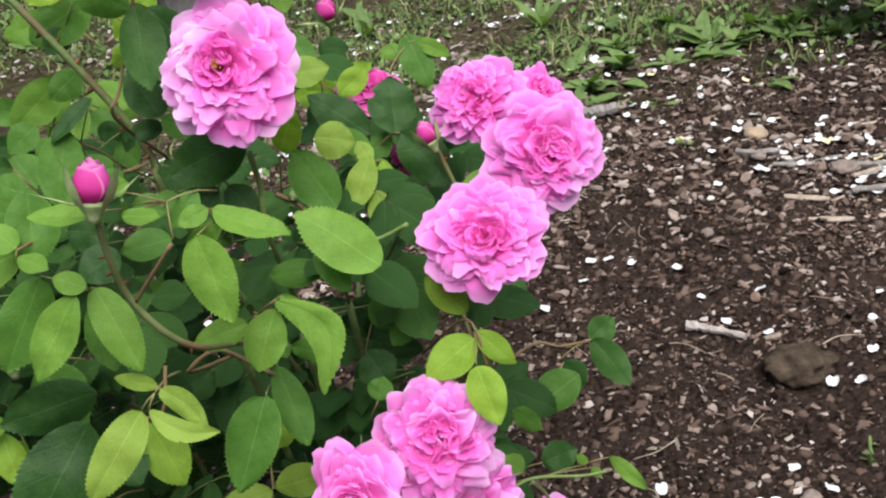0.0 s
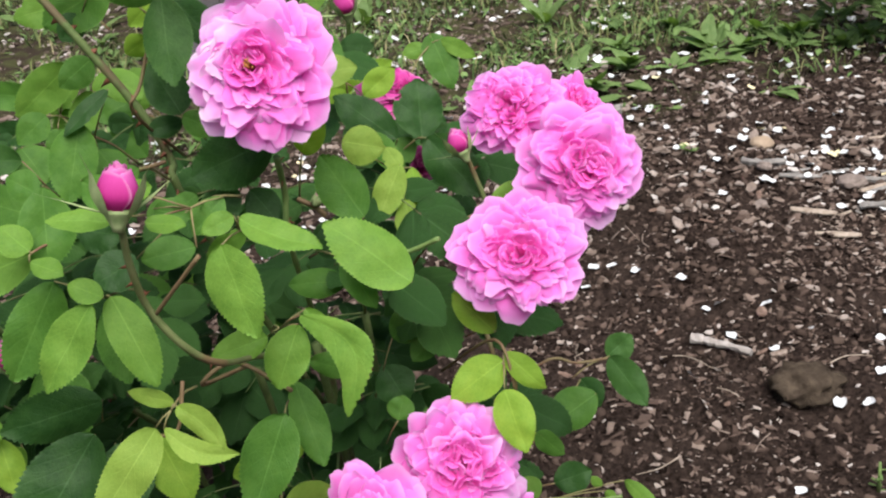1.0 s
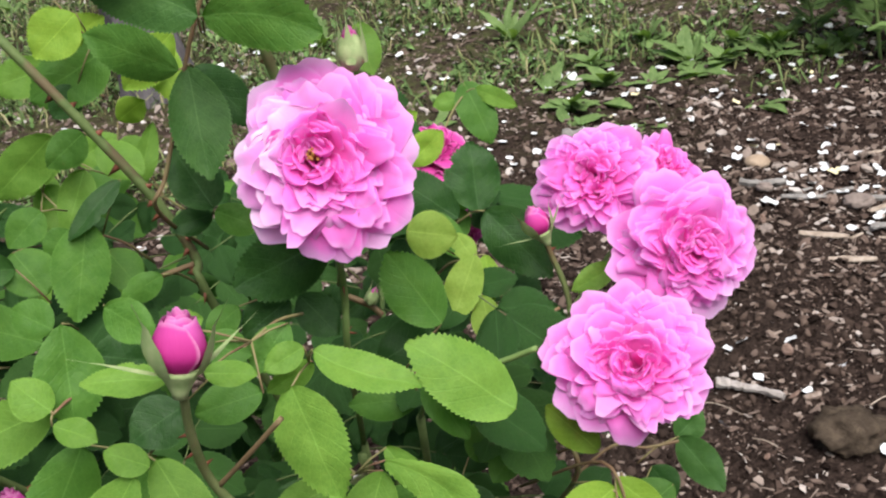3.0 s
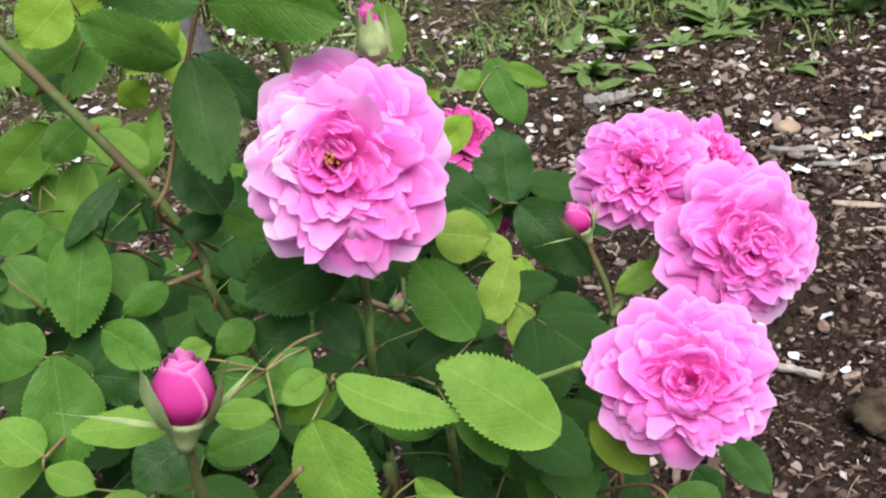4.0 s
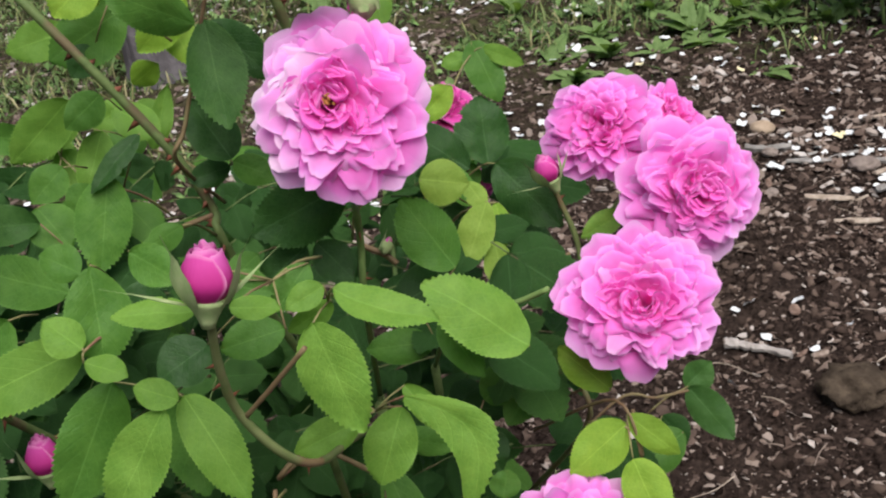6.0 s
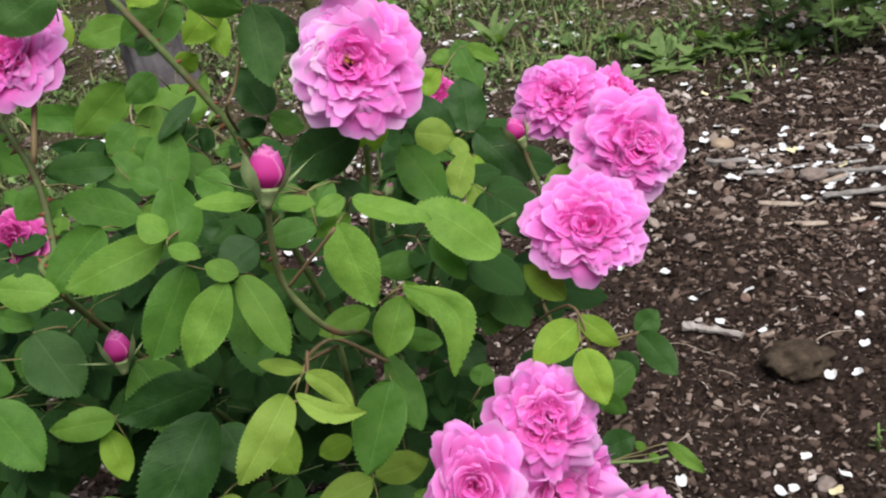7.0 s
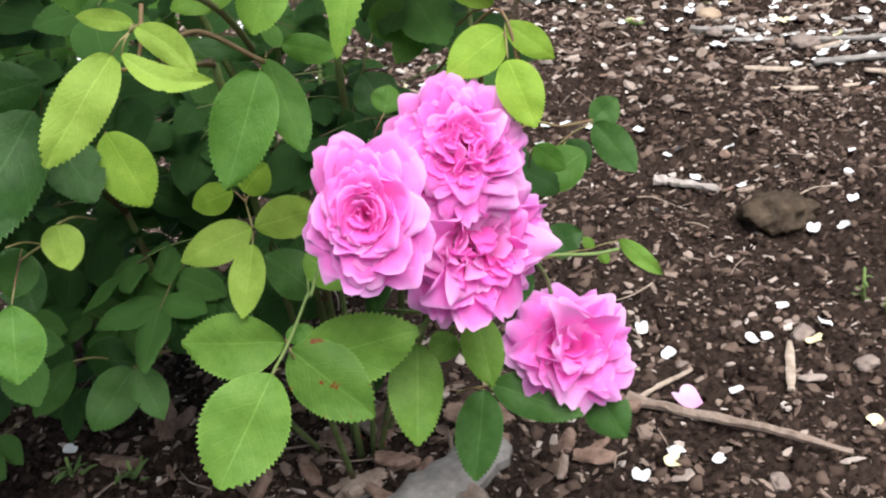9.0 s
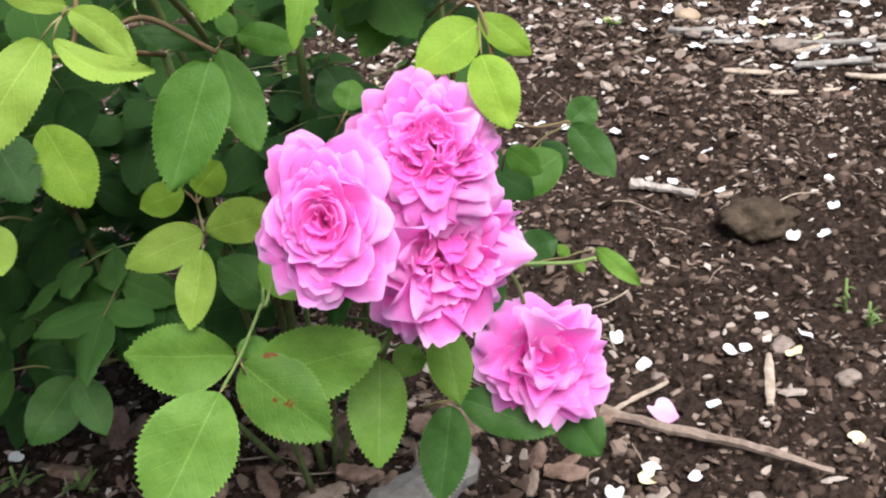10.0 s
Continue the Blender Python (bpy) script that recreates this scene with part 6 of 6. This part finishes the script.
def stick(name, points, radius, mat, label, taper=0.6, seed=1):
    """A weathered twig, split and uneven along its length."""
    rng = random.Random(seed)
    line = smooth_line([(x, y, rest_height(x, y, 0.012) + radius * 0.5 + z * 0.5) for x, y, z in points], 7)
    v, f = tube(line, radius, 7, taper, 0.14, rng)
    v = [p + Vector((noise.noise(p * 40), noise.noise(p * 40 + Vector((5, 0, 0))), noise.noise(p * 160 + Vector((0, 5, 0))))) * radius * 0.45 for p in v]
    return tagged(new(name, mesh_of(name, v, f, mat, False)), label, "stick")


stick("stick", [(0.16, 0.92, 0.004), (0.21, 0.88, 0.006), (0.26, 0.837, 0.004), (0.315, 0.79, 0.003)], 0.0052, DRYWOOD, "long dry split brown stick lying on soil", 0.6, seed=2)
stick("twig", [(0.166, 0.915, 0.008), (0.19, 0.925, 0.009), (0.21, 0.932, 0.007), (0.227, 0.94, 0.004)], 0.0027, PALEWOOD, "short pale forked twig beside a stick", 0.8, seed=3)
stick("stick", [(0.312, 1.338, 0.004), (0.33, 1.328, 0.002), (0.346, 1.318, 0.002), (0.376, 1.29, 0.002)], 0.0065, BLEACHED, "bleached pale stub of stick on soil", 0.7, seed=5)
stick("stick", [(0.31, 2.19, 0.004), (0.345, 2.18, 0.004), (0.385, 2.17, 0.004)], 0.012, GREYWOOD, "short grey weathered stick by the weeds", 0.9, seed=6)
stick("stick", [(0.655, 1.745, 0.004), (0.73, 1.715, 0.004), (0.8, 1.69, 0.004)], 0.0055, GREYWOOD, "grey weathered stick among white petals", 0.8, seed=7)
stick("stick", [(0.655, 1.655, 0.002), (0.7, 1.64, 0.004), (0.76, 1.62, 0.004)], 0.0055, GREYWOOD, "grey weathered piece of split wood", 0.9, seed=8)
stick("stick", [(0.53, 1.86, 0.002), (0.56, 1.84, 0.004), (0.6, 1.84, 0.002)], 0.007, GREYWOOD, "short grey weathered stick on soil", 0.8, seed=9)
twigs = random.Random(12)
for k in range(60):
    x, y, a, l = twigs.uniform(-0.35, 0.75), 0.75 + 1.1 * twigs.random() ** 1.4, twigs.uniform(0, 6.28), twigs.uniform(0.02, 0.07)
    c, s, b = math.cos(a) * l, math.sin(a) * l, twigs.uniform(-0.18, 0.18)
    stick("twig", [(x, y, 0.001), (x + c * 0.5 - s * b, y + s * 0.5 + c * b, 0.006), (x + c, y + s, 0.001)], twigs.uniform(0.0005, 0.0012), DRYWOOD if k % 2 else PALEWOOD, "thin dry twig lying on soil", 0.6, seed=20 + k)


def bark_flake(x, y, l, w, a, mat, seed, tilt=0.15):
    """A broad flake of bark: a warped slab with a ragged edge and layered top."""
    rng = random.Random(seed)
    rows, cols = 10, 5
    verts, faces = [], []
    edge = [(rng.uniform(0.7, 1.0), rng.uniform(0.7, 1.0)) for _ in range(rows + 1)]
    for top in (1, 0):
        for i in range(rows + 1):
            s = i / rows
            for k in range(cols + 1):
                u = 2 * k / cols - 1
                hw = w * 0.5 * edge[i][u > 0] * (0.45 + 0.55 * math.sin(math.pi * min(0.93, 0.12 + 0.8 * s)))
                z = 0.12 * w * (1 - u * u) + 0.012 * w * rng.uniform(-1, 1)
                verts.append(((s - 0.5) * l + 0.025 * l * math.sin(7 * u + seed) * (i in (0, rows)), u * hw, z * (1 if top else 0.2) + (0.07 * w if top else -0.07 * w)))
    n, h = cols + 1, (rows + 1) * (cols + 1)
    for i in range(rows):
        for k in range(cols):
            q = i * n + k
            faces += [(q, q + n, q + n + 1, q + 1), (h + q, h + q + 1, h + q + n + 1, h + q + n)]
    for i in range(rows):
        for q in (i * n, i * n + cols):
            faces.append((q, q + n, h + q + n, h + q) if q % n else (q + n, q, h + q, h + q + n))
    for k in range(cols):
        faces += [(k, k + 1, h + k + 1, h + k), (rows * n + k + 1, rows * n + k, h + rows * n + k, h + rows * n + k + 1)]
    ob = new("bark_flake", mesh_of("bark_flake", verts, faces, mat, False))
    ob.matrix_world = Matrix.Translation((x, y, rest_height(x, y, w * 0.45) + 0.07 * w)) @ Euler((rng.gauss(0, tilt), rng.gauss(0, tilt * 0.6), a)).to_matrix().to_4x4()
    return ob


tagged(bark_flake(-0.015, 0.85, 0.12, 0.062, 0.6, GREYWOOD, 1, 0.03), "smooth grey weathered slab of wood on mulch", "wood slab")
tagged(bark_flake(0.316, 0.923, 0.08, 0.0105, 1.2, PALEWOOD, 2, 0.02), "pale splinter of wood lying on soil", "wood splinter")
flakes = random.Random(8)
for k in range(30):
    x, y, l = flakes.gauss(0.74, 0.1), flakes.gauss(1.66, 0.09), flakes.uniform(0.03, 0.07)
    tagged(bark_flake(x, y, l, l * 0.25, flakes.uniform(-0.6, 0.4), GREYWOOD if k % 2 else PALEWOOD, 140 + k, 0.1), "pale grey splinter of dry wood", "wood splinter", "dry wood splinters")
for k in range(84):
    if k < 56:
        x, y = flakes.gauss(-0.09, 0.11), flakes.gauss(0.89, 0.06)
    else:
        x, y = flakes.uniform(0.1, 0.75), flakes.uniform(0.75, 1.9)
    l = flakes.uniform(0.018, 0.055) * (1.0 if k < 56 else 0.5)
    tagged(bark_flake(x, y, l, l * flakes.uniform(0.3, 0.6), flakes.uniform(0, 6.28), BARK if k % 4 else DRYWOOD, 40 + k, 0.3), "ragged brown flake of bark mulch", "bark flake", "bark mulch flakes")


def weed_plant(name, x, y, n, length, width, rise, mat, label, seed, spread=6.283, stem=0.0):
    """A small weed: a ring of leaves from one root."""
    rng = random.Random(seed)
    o = Vector((x, y, ground_height(x, y) - 0.002))
    v, f = tube([o, o + Vector((0, 0, 0.004 + stem * 0.5)), o + Vector((0, 0, 0.008 + stem))], 0.0025, 6, 0.6)
    root = tagged(new(name, mesh_of(name, v, f, GREEN)), label, "weed")
    for k in range(n):
        a = spread * k / n + rng.uniform(-0.9, 0.9)
        up = rise * rng.uniform(0.1, 2.2)
        d = Vector((math.cos(a), math.sin(a), up)).normalized()
        l = length * rng.uniform(0.3, 1.1)
        part("leaf", leaf_blade(l, l * width * rng.uniform(0.7, 1.4), mat, 0.25, 0.6 * rng.random(), rng.uniform(-0.15, 0.15), seed * 50 + k, 14), root, at=basis(o + Vector((0, 0, stem * k / n)), d, (0, 0, 1)))
    return root


weed_plant("weed_rosette", 0.69, 2.2, 11, 0.085, 0.3, 0.25, SPROUT, "grey-green rosette weed on bare ground", 1)
weed_plant("weed", 0.43, 2.36, 8, 0.07, 0.5, 0.3, SPROUT, "leafy green weed at the bed's edge", 2)
weed_plant("weed", 0.47, 2.2, 6, 0.07, 0.5, 0.2, SPROUT, "low broad-leaved green weed on soil", 3)
weed_plant("weed", 0.34, 2.27, 7, 0.07, 0.45, 0.4, SPROUT, "low broad-leaved green weed on soil", 4)
weed_plant("weed", 0.328, 2.84, 12, 0.12, 0.25, 1.6, SPROUT, "upright tuft of green weed", 5)
weed_plant("weed", 0.654, 2.5, 12, 0.09, 0.4, 0.7, SPROUT, "leafy green weed at the bed's edge", 6)
weed_plant("weed", 0.8, 2.42, 10, 0.08, 0.4, 0.8, SPROUT, "leafy green weed at the bed's edge", 7)
weed_plant("weed", 0.463, 1.955, 8, 0.035, 0.35, 0.5, SPROUT, "tiny green weed seedling in soil", 8)
weed_plant("weed", -0.13, 3.1, 12, 0.13, 0.25, 1.4, SPROUT, "upright tuft of green weed", 9)
weed_plant("seedling", 0.425, 1.005, 9, 0.012, 0.3, 0.6, SPROUT, "thin green feathery seedling in soil", 10, stem=0.03)
weed_plant("seedling", 0.44, 0.985, 8, 0.014, 0.3, 0.6, SPROUT, "thin green feathery seedling in soil", 11, stem=0.02)
weed_plant("seedling", -0.36, 0.965, 12, 0.03, 0.25, 0.5, SPROUT, "thin green feathery seedling in soil", 12, stem=0.02)
weed_plant("seedling", -0.3, 0.94, 10, 0.025, 0.25, 0.5, SPROUT, "thin green feathery seedling in soil", 13, stem=0.02)
for k, (x, y) in enumerate(((0.61, 2.66), (0.66, 2.55), (0.7, 2.44), (0.77, 2.52), (0.82, 2.45), (0.88, 2.52), (0.9, 2.38), (0.46, 2.57), (0.45, 2.42), (0.36, 2.34), (0.96, 2.42))):
    weed_plant("weed", x, y, 20, 0.055, 0.5, 0.9, SPROUT, "dense low clump of green weed at the bed's edge", 80 + k, stem=0.02)
wr = random.Random(3)
for k in range(30):
    x, y = wr.uniform(-1.6, 1.3), wr.uniform(2.35, 4.4)
    weed_plant("weed", x, y, 9, wr.uniform(0.05, 0.11), wr.uniform(0.3, 0.5), wr.uniform(0.2, 1.1), SPROUT, "scattered green weed in mossy ground", 30 + k)


def tall_weed(x, y, h, seed):
    """A branching weed with feathered leaves."""
    rng = random.Random(seed)
    o = Vector((x, y, ground_height(x, y) - 0.004))
    lean = Vector((rng.gauss(0, 0.12), rng.gauss(0, 0.12), 1))
    line = smooth_line([o, o + lean * h * 0.5, o + lean * h + Vector((rng.gauss(0, 0.03), rng.gauss(0, 0.03), 0))], 5)
    v, f = tube(line, 0.004, 6, 0.4)
    plant = tagged(new("tall_weed", mesh_of("tall_weed", v, f, GREEN)), "tall bushy green weed with feathered leaves", "weed")
    for k in range(13):
        p = line[min(len(line) - 1, int(len(line) * (0.12 + 0.85 * k / 13)))]
        a = k * 2.4 + rng.uniform(-0.3, 0.3)
        d = Vector((math.cos(a), math.sin(a), rng.uniform(0.4, 1.2))).normalized()
        l = h * rng.uniform(0.28, 0.42)
        end = p + d * l + Vector((0, 0, -0.12 * l))
        rv, rf = tube([p, p.lerp(end, 0.5) + Vector((0, 0, 0.05 * l)), end], 0.0015, 5, 0.5)
        frond = part("frond", mesh_of("frond", rv, rf, GREEN), plant)
        side = d.cross(Vector((0, 0, 1))).normalized()
        for q in range(9):
            s = 0.25 + 0.75 * (q // 2) / 4
            w = (side * (1 if q % 2 else -1) + d * 0.6) if q < 8 else d
            ll = l * 0.4 * (1.15 - 0.4 * s)
            part("leaflet", leaf_blade(ll, ll * 0.58, SPROUT, 0.15, 0.1, 0, seed * 200 + k * 9 + q, 10), frond, at=basis(p.lerp(end, s), w, (0, -0.3, 1)))
    return plant


for i, (x, y, h) in enumerate(((0.98, 2.3, 0.3), (1.08, 2.42, 0.34), (1.12, 2.2, 0.26), (1.2, 2.6, 0.36), (0.93, 2.5, 0.2))):
    tall_weed(x, y, h, 60 + i)


# ---- old trunk and a plank behind the bush ----
def tree_trunk(x, y, radius, height):
    """A grey trunk with upright furrows in its bark."""
    verts, faces = [], []
    rows, sides = 60, 72
    for i in range(rows + 1):
        z = height * i / rows - 0.05
        for k in range(sides):
            a = 2 * math.pi * k / sides
            furrow = noise.noise(Vector((math.cos(a) * 7, math.sin(a) * 7, z * 2.2))) + 0.5 * noise.noise(Vector((math.cos(a) * 17, math.sin(a) * 17, z * 5)))
            r = radius * (1 + 0.35 * math.exp(-max(0, z) / 0.07) - 0.08 * z) * (1 + 0.11 * furrow)
            verts.append((x + r * math.cos(a) - 0.06 * z, y + r * math.sin(a), z))
    for i in range(rows):
        for k in range(sides):
            a, b = i * sides + k, i * sides + (k + 1) % sides
            faces.append((a, b, b + sides, a + sides))
    faces.append(tuple(range(rows * sides, (rows + 1) * sides)))
    return tagged(new("tree_trunk", mesh_of("tree_trunk", verts, faces, TIMBER)), "grey furrowed tree trunk standing behind the bush", "tree trunk")


tree_trunk(-0.52, 2.95, 0.075, 1.5)


def plank(a, b, wide, thick):
    d = Vector(b) - Vector(a)
    bm = bmesh.new()
    bmesh.ops.create_cube(bm, size=1.0)
    bmesh.ops.scale(bm, vec=(d.length, thick, wide), verts=bm.verts)
    bmesh.ops.bevel(bm, geom=bm.edges[:], offset=0.008, segments=2, affect="EDGES")
    bmesh.ops.subdivide_edges(bm, edges=[e for e in bm.edges if e.calc_length() > 0.05], cuts=5, use_grid_fill=True)
    for v in bm.verts:
        v.co += Vector((0, 0.3, 1)) * 0.006 * noise.noise(Vector((v.co.x * 5, v.co.y * 30, v.co.z * 40)))
    me = bpy.data.meshes.new("plank")
    bm.to_mesh(me)
    bm.free()
    me.materials.append(TIMBER)
    ob = new("plank", me)
    ob.matrix_world = Matrix.Translation((Vector(a) + Vector(b)) / 2 + Vector((0, 0, wide / 2 - 0.01))) @ Euler((0, 0, math.atan2(d.y, d.x))).to_matrix().to_4x4()
    return tagged(ob, "weathered grey timber plank set on edge in the grass", "plank")


plank((-0.34, 3.86, 0), (-0.03, 3.76, 0), 0.11, 0.05)
